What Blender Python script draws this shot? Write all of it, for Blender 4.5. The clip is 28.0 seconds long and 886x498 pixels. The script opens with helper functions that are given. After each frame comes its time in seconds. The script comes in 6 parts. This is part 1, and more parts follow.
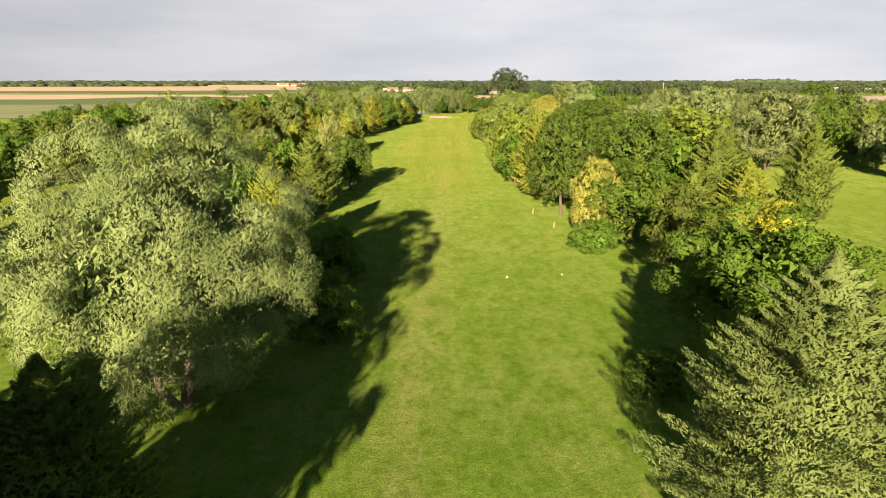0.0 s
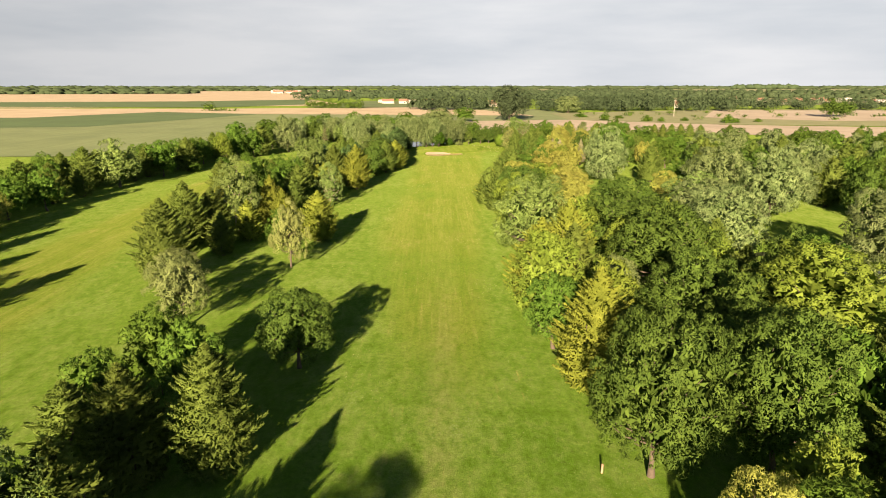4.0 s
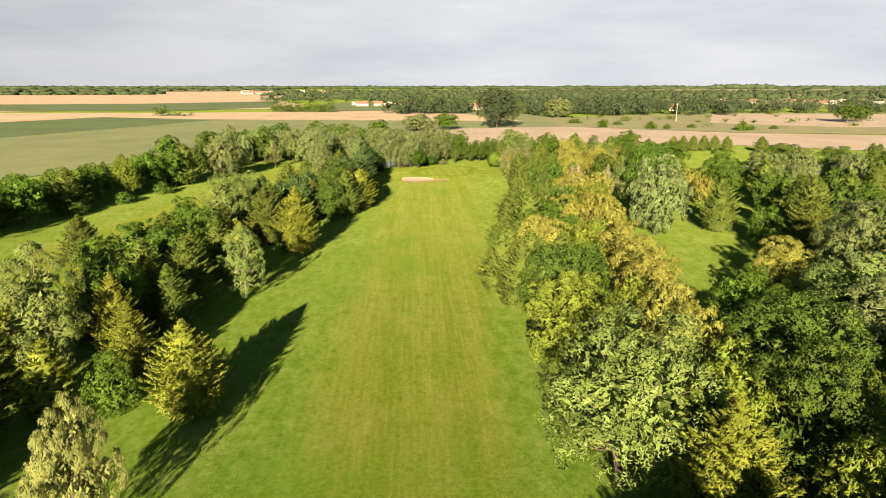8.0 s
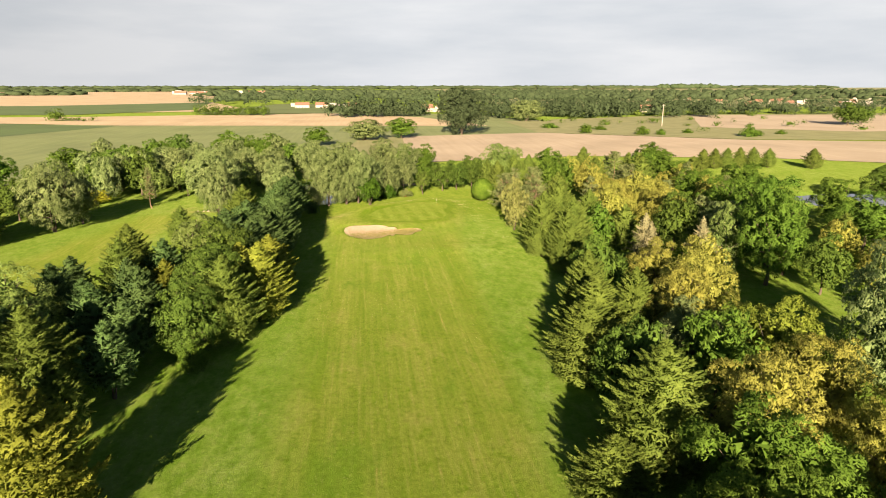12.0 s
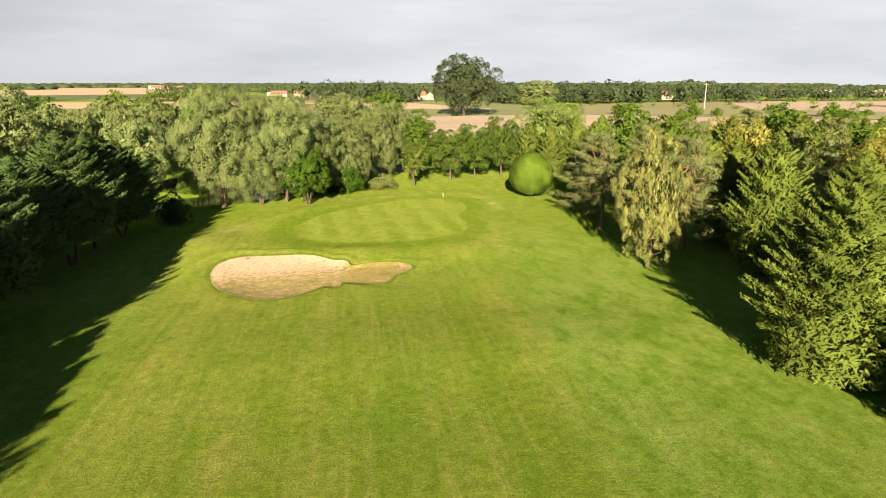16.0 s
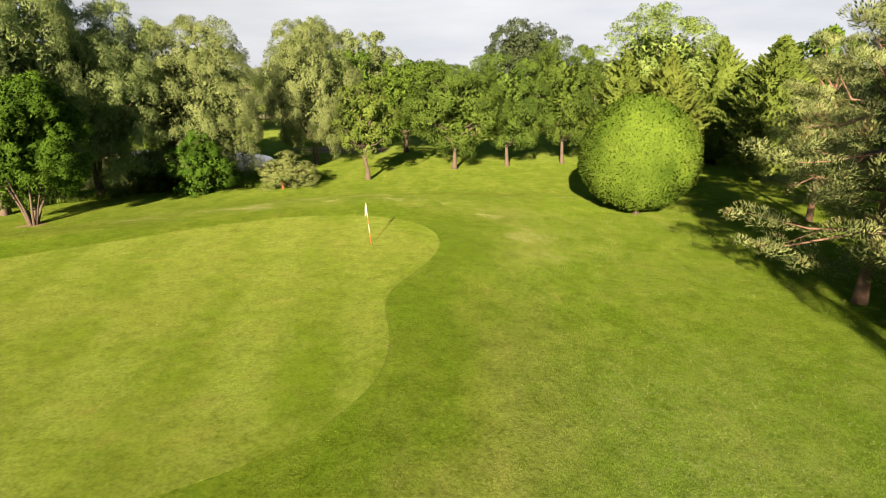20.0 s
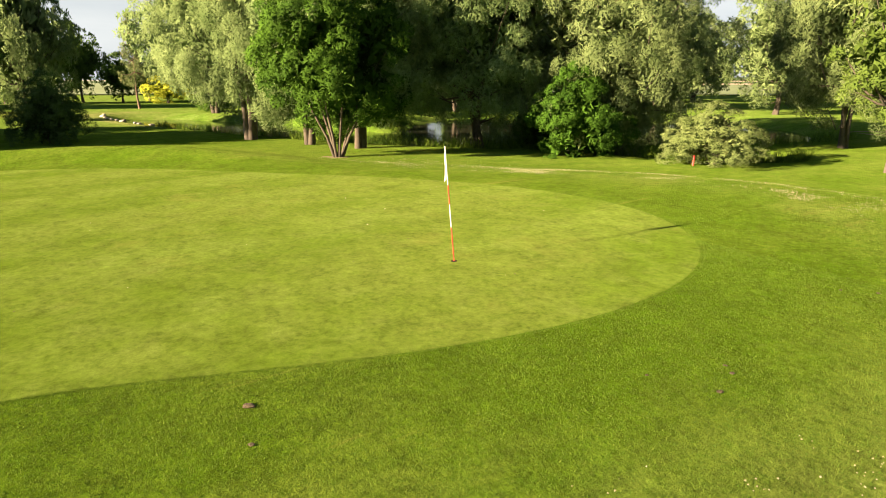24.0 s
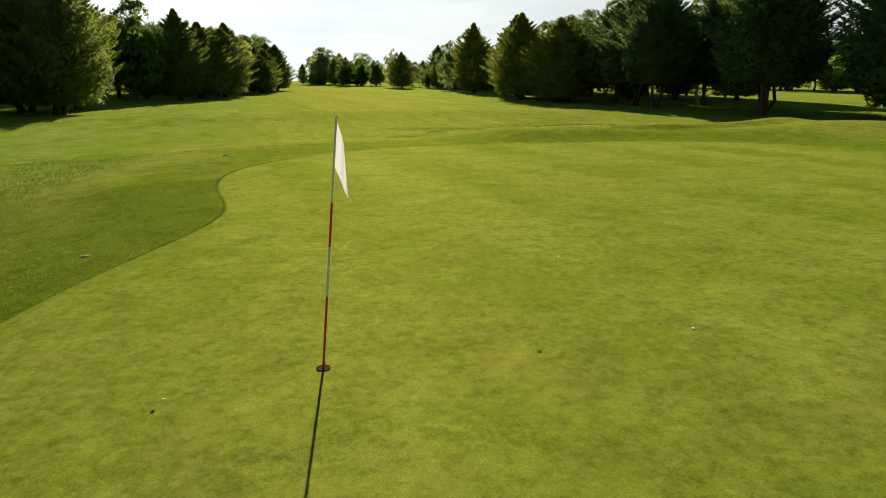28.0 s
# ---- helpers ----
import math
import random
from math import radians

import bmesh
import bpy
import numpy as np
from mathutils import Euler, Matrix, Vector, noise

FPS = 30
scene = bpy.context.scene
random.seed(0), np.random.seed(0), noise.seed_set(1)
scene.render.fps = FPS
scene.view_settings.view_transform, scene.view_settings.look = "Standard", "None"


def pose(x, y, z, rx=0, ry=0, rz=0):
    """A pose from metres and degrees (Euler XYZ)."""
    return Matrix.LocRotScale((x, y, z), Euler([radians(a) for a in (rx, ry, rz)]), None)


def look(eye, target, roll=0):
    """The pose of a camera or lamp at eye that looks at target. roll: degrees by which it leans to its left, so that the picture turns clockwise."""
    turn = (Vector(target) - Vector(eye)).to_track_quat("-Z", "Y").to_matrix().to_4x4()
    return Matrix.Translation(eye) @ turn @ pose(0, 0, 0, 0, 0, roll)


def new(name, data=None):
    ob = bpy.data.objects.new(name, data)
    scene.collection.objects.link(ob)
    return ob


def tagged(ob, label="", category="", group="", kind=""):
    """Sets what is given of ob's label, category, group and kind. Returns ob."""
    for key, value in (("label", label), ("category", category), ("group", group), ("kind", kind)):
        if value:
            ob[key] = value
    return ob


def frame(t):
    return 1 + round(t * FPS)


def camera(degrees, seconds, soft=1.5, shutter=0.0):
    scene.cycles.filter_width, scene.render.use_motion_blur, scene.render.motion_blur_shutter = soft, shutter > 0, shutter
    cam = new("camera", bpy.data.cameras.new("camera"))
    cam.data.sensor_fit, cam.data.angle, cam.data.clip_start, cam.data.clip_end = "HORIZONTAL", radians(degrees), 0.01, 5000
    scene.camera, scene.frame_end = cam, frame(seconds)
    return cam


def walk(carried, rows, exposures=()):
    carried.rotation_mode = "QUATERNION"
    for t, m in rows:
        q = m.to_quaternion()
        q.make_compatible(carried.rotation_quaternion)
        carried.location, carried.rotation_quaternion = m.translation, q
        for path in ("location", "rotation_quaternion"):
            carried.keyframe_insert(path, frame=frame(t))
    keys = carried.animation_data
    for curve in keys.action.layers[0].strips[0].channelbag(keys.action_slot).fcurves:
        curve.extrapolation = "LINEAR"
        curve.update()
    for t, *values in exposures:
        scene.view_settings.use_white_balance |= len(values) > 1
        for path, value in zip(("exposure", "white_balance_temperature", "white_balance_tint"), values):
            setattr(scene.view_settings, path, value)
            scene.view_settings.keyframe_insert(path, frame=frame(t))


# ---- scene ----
cam = camera(70.6, 28.0, 1.0)
PATH = [
    (0, (-0.386, 0.179, 23.401), (-0.319, 9.833, 20.793), 0.0),
    (0.5, (-0.194, 5.865, 25.977), (-0.146, 15.522, 23.384), 0.0),
    (1, (0.204, 12.195, 28.525), (0.224, 21.853, 25.933), 0.0),
    (1.5, (0.278, 18.702, 31.089), (0.307, 28.361, 28.500), 0.0),
    (2, (0.118, 25.370, 33.543), (0.177, 35.029, 30.954), 0.0),
    (2.5, (0.007, 32.369, 35.554), (0.083, 42.028, 32.967), 0.0),
    (3, (-0.130, 39.601, 37.123), (-0.044, 49.260, 34.535), 0.0),
    (3.5, (-0.387, 46.986, 38.171), (-0.287, 56.650, 35.602), 0.0),
    (5.5, (-0.157, 81.066, 41.342), (-0.022, 90.730, 38.775), 0.0),
    (6, (0.057, 90.523, 41.879), (0.225, 100.183, 39.299), 0.0),
    (6.5, (0.153, 100.789, 42.026), (0.370, 110.447, 39.443), 0.0),
    (7, (-0.095, 111.922, 42.014), (0.195, 121.578, 39.430), 0.0),
    (7.5, (-0.586, 123.711, 41.790), (-0.211, 133.366, 39.215), 0.0),
    (8, (-0.806, 135.504, 41.786), (-0.358, 145.156, 39.210), 0.0),
    (8.5, (-1.135, 147.071, 42.093), (-0.607, 156.718, 39.512), 0.0),
    (9, (-1.994, 158.766, 42.552), (-1.360, 168.405, 39.966), 0.0),
    (9.5, (-2.731, 171.185, 42.893), (-1.969, 180.814, 40.303), 0.0),
    (10, (-2.820, 184.521, 42.996), (-1.923, 194.136, 40.401), 0.0),
    (10.5, (-2.386, 198.176, 42.934), (-1.375, 207.779, 40.333), 0.0),
    (11, (-1.997, 211.856, 42.362), (-0.897, 221.451, 39.768), 0.0),
    (11.5, (-1.637, 225.810, 41.360), (-0.462, 235.400, 38.778), 0.0),
    (12, (-1.076, 240.193, 40.127), (0.169, 249.775, 37.552), 0.0),
    (12.5, (-0.249, 254.704, 38.610), (1.053, 264.280, 36.040), 0.0),
    (13, (0.827, 268.572, 36.780), (2.163, 278.145, 34.216), 0.0),
    (13.5, (2.025, 281.860, 34.334), (3.380, 291.432, 31.778), 0.0),
    (15.5, (7.499, 331.621, 22.465), (8.866, 341.192, 19.910), 0.0),
    (16, (8.946, 344.550, 19.832), (10.318, 354.117, 17.267), 0.0),
    (16.5, (10.502, 356.840, 17.880), (11.869, 366.405, 15.303), 0.0),
    (17, (12.201, 369.031, 16.238), (13.563, 378.593, 13.646), 0.0),
    (17.5, (14.198, 380.505, 14.496), (15.549, 390.064, 11.891), 0.0),
    (18, (16.371, 389.605, 12.721), (17.704, 399.162, 10.098), 0.0),
    (18.5, (18.486, 395.842, 11.143), (19.788, 405.398, 8.498), 0.0),
    (19, (20.981, 400.106, 10.303), (22.218, 409.667, 7.648), 0.0),
    (19.5, (23.559, 405.025, 9.595), (24.566, 414.615, 6.945), 0.0),
    (20, (25.674, 411.025, 9.053), (26.029, 420.662, 6.409), 0.0),
    (20.5, (27.139, 416.454, 8.471), (26.674, 426.089, 5.836), 0.0),
    (22.5, (30.157, 428.421, 5.664), (25.566, 436.913, 3.053), 0.0),
    (23, (31.053, 430.219, 5.144), (25.403, 438.044, 2.529), 0.0),
    (23.5, (31.804, 432.628, 4.610), (24.992, 439.466, 1.995), 0.0),
    (24, (32.338, 435.281, 4.137), (24.471, 440.873, 1.523), 0.0),
    (24.5, (32.396, 438.099, 3.734), (23.629, 442.135, 1.120), 0.0),
    (25, (31.962, 440.727, 3.466), (22.549, 442.861, 0.850), 0.0),
    (25.5, (30.913, 442.929, 3.367), (21.264, 442.691, 0.749), 0.0),
    (26, (29.526, 444.651, 3.308), (20.264, 441.928, 0.701), 0.0),
    (26.5, (28.005, 445.862, 3.248), (19.754, 440.850, 0.638), 0.0),
    (27, (26.450, 446.701, 3.244), (19.785, 439.718, 0.634), 0.0),
    (27.5, (24.906, 447.190, 3.265), (20.270, 438.723, 0.654), 0.0),
    (28, (23.562, 447.150, 3.234), (20.831, 437.893, 0.618), 0.0),
]
walk(cam, [(t, look(eye, target, roll)) for t, eye, target, roll in PATH], ((0, 2.10, 6500, 14), (3, 2.09, 6500, 12), (16, 2.15, 6500, 11), (18, 2.12, 6500, 10), (20, 2.26, 6500, 13), (22.5, 2.44, 6500, 9), (25, 2.72, 6500, 6), (26, 2.50, 6500, 7), (27, 2.04, 6500, 9), (28, 2.06, 6500, 6)))
# ---- world, sun ----
SUN_AZ, SUN_EL = radians(11.0), radians(17.2)
sun_way = Vector((math.sin(SUN_AZ) * math.cos(SUN_EL), math.cos(SUN_AZ) * math.cos(SUN_EL), -math.sin(SUN_EL)))
sun = new("sun", bpy.data.lights.new("sun", "SUN"))
sun.data.energy, sun.data.angle, sun.data.color = 5.7, radians(0.6), (1.0, 0.715, 0.45)
sun.matrix_world = look((0, 0, 0), sun_way)

world = bpy.data.worlds.new("sky")
scene.world = world
world.use_nodes = True
wn, wl = world.node_tree.nodes, world.node_tree.links
wn.clear()
sky = wn.new("ShaderNodeTexSky")
sky.sky_type, sky.sun_disc, sky.sun_elevation, sky.sun_rotation = "NISHITA", False, SUN_EL, radians(191)
sky.air_density, sky.dust_density, sky.ozone_density = 1.0, 2.0, 3.0
coord = wn.new("ShaderNodeTexCoord")
stretch = wn.new("ShaderNodeMapping")
stretch.inputs["Scale"].default_value = (1.6, 1.6, 9.0)
cloud = wn.new("ShaderNodeTexNoise")
cloud.inputs["Scale"].default_value, cloud.inputs["Detail"].default_value, cloud.inputs["Roughness"].default_value = 1.7, 7.0, 0.55
ramp = wn.new("ShaderNodeValToRGB")
ramp.color_ramp.elements[0].position, ramp.color_ramp.elements[0].color = 0.36, (0.775, 0.815, 0.85, 1)
ramp.color_ramp.elements[1].position, ramp.color_ramp.elements[1].color = 0.64, (0.96, 0.975, 0.98, 1)
mix = wn.new("ShaderNodeMix")
mix.data_type = "RGBA"
clear = wn.new("ShaderNodeVectorMath")
clear.operation = "MULTIPLY"
clear.inputs[1].default_value = (0.105, 0.160, 0.215)
height = wn.new("ShaderNodeSeparateXYZ")
veil = wn.new("ShaderNodeMapRange")
veil.interpolation_type = "SMOOTHSTEP"
for key, value in (("From Min", 0.12), ("From Max", 0.42), ("To Min", 0.95), ("To Max", 0.10)):
    veil.inputs[key].default_value = value
wl.new(coord.outputs["Generated"], height.inputs["Vector"])
wl.new(height.outputs["Z"], veil.inputs["Value"])
wl.new(veil.outputs["Result"], mix.inputs["Factor"])
wl.new(sky.outputs["Color"], clear.inputs[0])
wl.new(clear.outputs["Vector"], mix.inputs["A"])
bright = wn.new("ShaderNodeVectorMath")
bright.operation = "SCALE"
bright.inputs["Scale"].default_value = 4.3
back = wn.new("ShaderNodeBackground")
back.inputs["Strength"].default_value = 0.05
out = wn.new("ShaderNodeOutputWorld")
wl.new(coord.outputs["Generated"], stretch.inputs["Vector"])
wl.new(stretch.outputs["Vector"], cloud.inputs["Vector"])
wl.new(cloud.outputs["Fac"], ramp.inputs["Fac"])
side = wn.new("ShaderNodeMapRange")
for key, value in (("From Min", -0.65), ("From Max", 0.05), ("To Min", 3.05), ("To Max", 4.2)):
    side.inputs[key].default_value = value
wl.new(height.outputs["X"], side.inputs["Value"])
# the haze is brighter round the sun
glare = wn.new("ShaderNodeMapRange")
for key, value in (("From Min", -0.95), ("From Max", -0.45), ("To Min", 1.4), ("To Max", 1.0)):
    glare.inputs[key].default_value = value
wl.new(height.outputs["Y"], glare.inputs["Value"])
haze = wn.new("ShaderNodeMath")
haze.operation = "MULTIPLY"
wl.new(side.outputs["Result"], haze.inputs[0])
wl.new(glare.outputs["Result"], haze.inputs[1])
wl.new(haze.outputs["Value"], bright.inputs["Scale"])
wl.new(ramp.outputs["Color"], bright.inputs[0])
wl.new(bright.outputs["Vector"], mix.inputs["B"])
wl.new(mix.outputs["Result"], back.inputs["Color"])
wl.new(back.outputs["Background"], out.inputs["Surface"])


# ---- materials ----
def shader(name):
    m = bpy.data.materials.new(name)
    m.use_nodes = True
    n, l = m.node_tree.nodes, m.node_tree.links
    return m, n, l, n["Principled BSDF"]


def noise_node(n, l, scale, detail=4.0, rough=0.55, vector=None):
    t = n.new("ShaderNodeTexNoise")
    t.inputs["Scale"].default_value, t.inputs["Detail"].default_value, t.inputs["Roughness"].default_value = scale, detail, rough
    if vector is not None:
        l.new(vector, t.inputs["Vector"])
    return t


def mix_node(n, l, fac, a, b, blend="MIX"):
    m = n.new("ShaderNodeMix")
    m.data_type, m.blend_type = "RGBA", blend
    for key, value in (("Factor", fac), ("A", a), ("B", b)):
        if isinstance(value, (int, float)):
            m.inputs[key].default_value = value
        elif isinstance(value, tuple):
            m.inputs[key].default_value = (*value, 1)
        else:
            l.new(value, m.inputs[key])
    return m.outputs["Result"]


def ramp_node(n, l, fac, low, high):
    m = n.new("ShaderNodeMapRange")
    m.inputs["From Min"].default_value, m.inputs["From Max"].default_value = low, high
    l.new(fac, m.inputs["Value"])
    return m.outputs["Result"]


def leaf(name, dark, lit, through_light=0.3, gloss=0.55, warm=(0.30, 0.22, 0.05), warmth=0.0):
    """Foliage: each leaf spray has a tone of its own, clumps and whole trees differ a little."""
    m, n, l, bsdf = shader(name)
    geo, info = n.new("ShaderNodeNewGeometry"), n.new("ShaderNodeObjectInfo")
    place = n.new("ShaderNodeTexCoord")
    few = n.new("ShaderNodeMapRange")
    few.inputs["To Min"].default_value, few.inputs["To Max"].default_value = 0.28, 0.78
    l.new(geo.outputs["Random Per Island"], few.inputs["Value"])
    col = mix_node(n, l, few.outputs["Result"], tuple(0.8 * a + 0.2 * b for a, b in zip(dark, lit)), lit)
    clump = noise_node(n, l, 0.45, 3.0, 0.5, place.outputs["Object"])
    col = mix_node(n, l, ramp_node(n, l, clump.outputs["Fac"], 0.35, 0.75), col, tuple(0.72 * c for c in dark))
    tone = n.new("ShaderNodeHueSaturation")
    l.new(col, tone.inputs["Color"])
    hue = n.new("ShaderNodeMapRange")
    hue.inputs["To Min"].default_value, hue.inputs["To Max"].default_value = 0.508, 0.522
    l.new(info.outputs["Random"], hue.inputs["Value"])
    l.new(hue.outputs["Result"], tone.inputs["Hue"])
    val = n.new("ShaderNodeMapRange")
    val.inputs["To Min"].default_value, val.inputs["To Max"].default_value = 1.0, 1.24
    l.new(info.outputs["Random"], val.inputs["Value"])
    l.new(val.outputs["Result"], tone.inputs["Value"])
    col = tone.outputs["Color"]
    if warmth:
        spot = noise_node(n, l, 0.8, 2.0, 0.5, place.outputs["Object"])
        col = mix_node(n, l, ramp_node(n, l, spot.outputs["Fac"], 0.62 - warmth * 0.25, 0.8), col, warm)
    l.new(col, bsdf.inputs["Base Color"])
    bsdf.inputs["Roughness"].default_value = gloss + 0.25
    bsdf.inputs["Specular IOR Level"].default_value = 0.08
    bsdf.inputs["Diffuse Roughness"].default_value = 0.1
    tl = n.new("ShaderNodeBsdfTranslucent")
    l.new(col, tl.inputs["Color"])
    ms = n.new("ShaderNodeMixShader")
    ms.inputs["Fac"].default_value = through_light + 0.08
    l.new(bsdf.outputs["BSDF"], ms.inputs[1])
    l.new(tl.outputs["BSDF"], ms.inputs[2])
    l.new(ms.outputs["Shader"], n["Material Output"].inputs["Surface"])
    return m


def solid(name, color, color2=None, scale=4.0, rough=0.8, bump=0.0, metal=0.0):
    """Plain stuff with grain at two scales and a little relief."""
    m, n, l, bsdf = shader(name)
    place = n.new("ShaderNodeTexCoord")
    fine = noise_node(n, l, scale, 6.0, 0.6, place.outputs["Object"])
    wide = noise_node(n, l, scale * 0.13, 3.0, 0.5, place.outputs["Object"])
    two = color2 or tuple(0.7 * c for c in color)
    col = mix_node(n, l, ramp_node(n, l, fine.outputs["Fac"], 0.3, 0.75), color, two)
    col = mix_node(n, l, ramp_node(n, l, wide.outputs["Fac"], 0.45, 0.8), col, tuple(0.8 * c for c in two))
    l.new(col, bsdf.inputs["Base Color"])
    bsdf.inputs["Roughness"].default_value, bsdf.inputs["Metallic"].default_value = rough, metal
    if bump:
        b = n.new("ShaderNodeBump")
        b.inputs["Strength"].default_value, b.inputs["Distance"].default_value = bump, 0.05
        l.new(fine.outputs["Fac"], b.inputs["Height"])
        l.new(b.outputs["Normal"], bsdf.inputs["Normal"])
    return m


LEAF = {
    "willow": leaf("willow_leaf", (0.107, 0.159, 0.050), (0.260, 0.320, 0.141), 0.36, 0.6),
    "silver": leaf("silver_leaf", (0.100, 0.161, 0.033), (0.247, 0.328, 0.103), 0.26, 0.6),
    "round": leaf("broad_leaf", (0.063, 0.120, 0.015), (0.149, 0.230, 0.036), 0.36),
    "fresh": leaf("fresh_leaf", (0.024, 0.060, 0.006), (0.085, 0.160, 0.016), 0.26),
    "dark": leaf("dark_leaf", (0.047, 0.086, 0.015), (0.122, 0.182, 0.032), 0.28),
    "light": leaf("light_leaf", (0.115, 0.165, 0.022), (0.225, 0.285, 0.045), 0.3),
    "pale": leaf("pale_leaf", (0.115, 0.152, 0.045), (0.210, 0.244, 0.096), 0.25),
    "cypress": leaf("cypress_leaf", (0.070, 0.106, 0.019), (0.167, 0.214, 0.044), 0.34),
    "cypgold": leaf("golden_cypress_leaf", (0.099, 0.128, 0.017), (0.246, 0.270, 0.042), 0.26),
    "cypsilver": leaf("grey_cypress_leaf", (0.089, 0.132, 0.038), (0.173, 0.228, 0.078), 0.3),
    "golden": leaf("golden_willow_leaf", (0.205, 0.220, 0.045), (0.370, 0.380, 0.090), 0.34),
    "weeping": leaf("weeping_birch_leaf", (0.173, 0.205, 0.061), (0.315, 0.354, 0.126), 0.32),
    "birch": leaf("birch_leaf", (0.100, 0.155, 0.038), (0.231, 0.299, 0.095), 0.3),
    "pine": leaf("pine_needles", (0.088, 0.122, 0.042), (0.265, 0.310, 0.135), 0.28, warm=(0.24, 0.18, 0.09), warmth=0.12),
    "pinkpine": leaf("dry_pine_needles", (0.105, 0.121, 0.063), (0.248, 0.230, 0.139), 0.1),
    "ball": leaf("clipped_leaf", (0.048, 0.088, 0.008), (0.135, 0.185, 0.026), 0.14, 0.6),
    # cypress green darkened, with the shade of backlit boughs put into the colour
    "cypdark": leaf("dark_cypress_leaf", (0.044, 0.086, 0.028), (0.106, 0.164, 0.052), 0.3),
    "far": leaf("far_leaf", (0.032, 0.052, 0.025), (0.064, 0.090, 0.044), 0.1),
    "yellow": leaf("yellow_leaf", (0.244, 0.270, 0.021), (0.470, 0.460, 0.053), 0.3),
}
BARK = solid("bark", (0.088, 0.074, 0.056), (0.046, 0.038, 0.030), 6.0, 0.95, 0.8)
BARK_RED = solid("reddish_bark", (0.15, 0.10, 0.07), (0.095, 0.068, 0.05), 6.0, 0.95, 0.8)
BARK_WHITE = solid("white_bark", (0.36, 0.33, 0.28), (0.17, 0.14, 0.11), 3.0, 0.85, 0.4)


# ---- the lie of the land ----
def outline(theta, terms):
    r = np.full_like(theta, terms[0])
    for k in range(1, (len(terms) + 1) // 2):
        r = r + terms[2 * k - 1] * np.cos(k * theta) + terms[2 * k] * np.sin(k * theta)
    return r


GREEN_MID, GREEN_R = (14.5, 434.5), (12.7, -0.07, -0.62, -0.72, 2.17, -1.18, -0.25, -0.82, -0.09, -0.02, -0.11, -0.06, -0.12)
SAND_MID, SAND_R = (6.0, 409.5), (7.13, -2.67, 0.68, 3.07, -0.13, 0.61, 0.19, 0.25, 0.04, 0.29, 0.45, -0.14, -0.02, -0.37, 0.33, -0.28, 0.32)


def reach(x, y, mid, terms):
    """How far out a place lies, 1 on the outline."""
    dx, dy = x - mid[0], y - mid[1]
    return np.hypot(dx, dy) / outline(np.arctan2(dy, dx), terms)


def soft(v, a, b):
    s = np.clip((v - a) / (b - a), 0, 1)
    return s * s * (3 - 2 * s)


def hump(x, y, cx, cy, sx, sy, turn=0.0):
    c, s = math.cos(turn), math.sin(turn)
    u, v = (x - cx) * c + (y - cy) * s, -(x - cx) * s + (y - cy) * c
    return np.exp(-(u / sx) ** 2 - (v / sy) ** 2)


# middle, half lengths and turn of each pond
POOLS = ((-12, 484, 21, 19, 0.0), (-27, 456.5, 28, 7, 0.24), (9.8, 468.4, 6, 3.4, 0.3), (176, 440, 24, 15, 0.0), (82, 188, 17, 13, 0.0))


def from_pool(x, y, pool):
    """1 at the rim of a pond, less inside it."""
    px, py, rx, ry, turn = pool
    c, s = math.cos(turn), math.sin(turn)
    return np.hypot(((x - px) * c + (y - py) * s) / rx, ((y - py) * c - (x - px) * s) / ry)


def land(x, y):
    """Height of the ground at a place."""
    x, y = np.asarray(x, float), np.asarray(y, float)
    g, b = reach(x, y, GREEN_MID, GREEN_R), reach(x, y, SAND_MID, SAND_R)
    h = 0.12 * np.sin(x * 0.045 + 1.0) * np.sin(y * 0.031) * soft(np.abs(y - 434), 40, 90)
    h = h + (1 - soft(g, 1.0, 1.95)) * (0.80 + 0.016 * np.clip(y - 442, -22, 8))
    h = h + 0.75 * hump(x, y, 1.5, 439.5, 4.0, 11.0, radians(-28)) * soft(g, 0.98, 1.3)
    h = h + 1.0 * hump(x, y, -9.0, 421.0, 4.5, 9.0, radians(12)) + 0.45 * hump(x, y, 25, 455.5, 16, 3.5, 0.1)
    h = h + 0.52 * soft(y, 405, 418.5) * (1 - soft(y, 419, 430)) * soft(x, -10, -3) * (1 - soft(x, 10, 17)) * soft(g, 1.0, 1.4)
    h = h - 0.22 * (1 - soft(b, 1.0, 1.9)) - 0.15 * (1 - soft(b, 0.62, 1.0)) - 0.08 * (1 - soft(b, 0.92, 1.0)) * (1 - soft(y, 407.5, 411)) + 0.08 * np.exp(-((b - 1.17) / 0.10) ** 2) + 0.19 * np.exp(-((b - 1.18) / 0.15) ** 2) * soft(y, 409, 413)
    h = h + 0.05 * np.exp(-((b - 1.20) / 0.11) ** 2) * soft(y + 0.35 * x, 411, 414) + 0.50 * hump(x, y, 15, 389, 24, 7) + 0.22 * hump(x, y, 22.5, 417, 8, 4.5)
    dip = 0.0
    for pool in POOLS:
        dip = np.maximum(dip, 1.5 * (1 - soft(from_pool(x, y, pool), 0.8, 1.15)))
    return h - dip


def spread(*runs):
    """Grid lines: each run goes on to an end in steps of a given size."""
    at, vals = runs[0], [runs[0]]
    for end, step in runs[1:]:
        n = max(1, round((end - at) / step))
        vals += list(np.linspace(at, end, n + 1)[1:])
        at = end
    return np.array(vals)


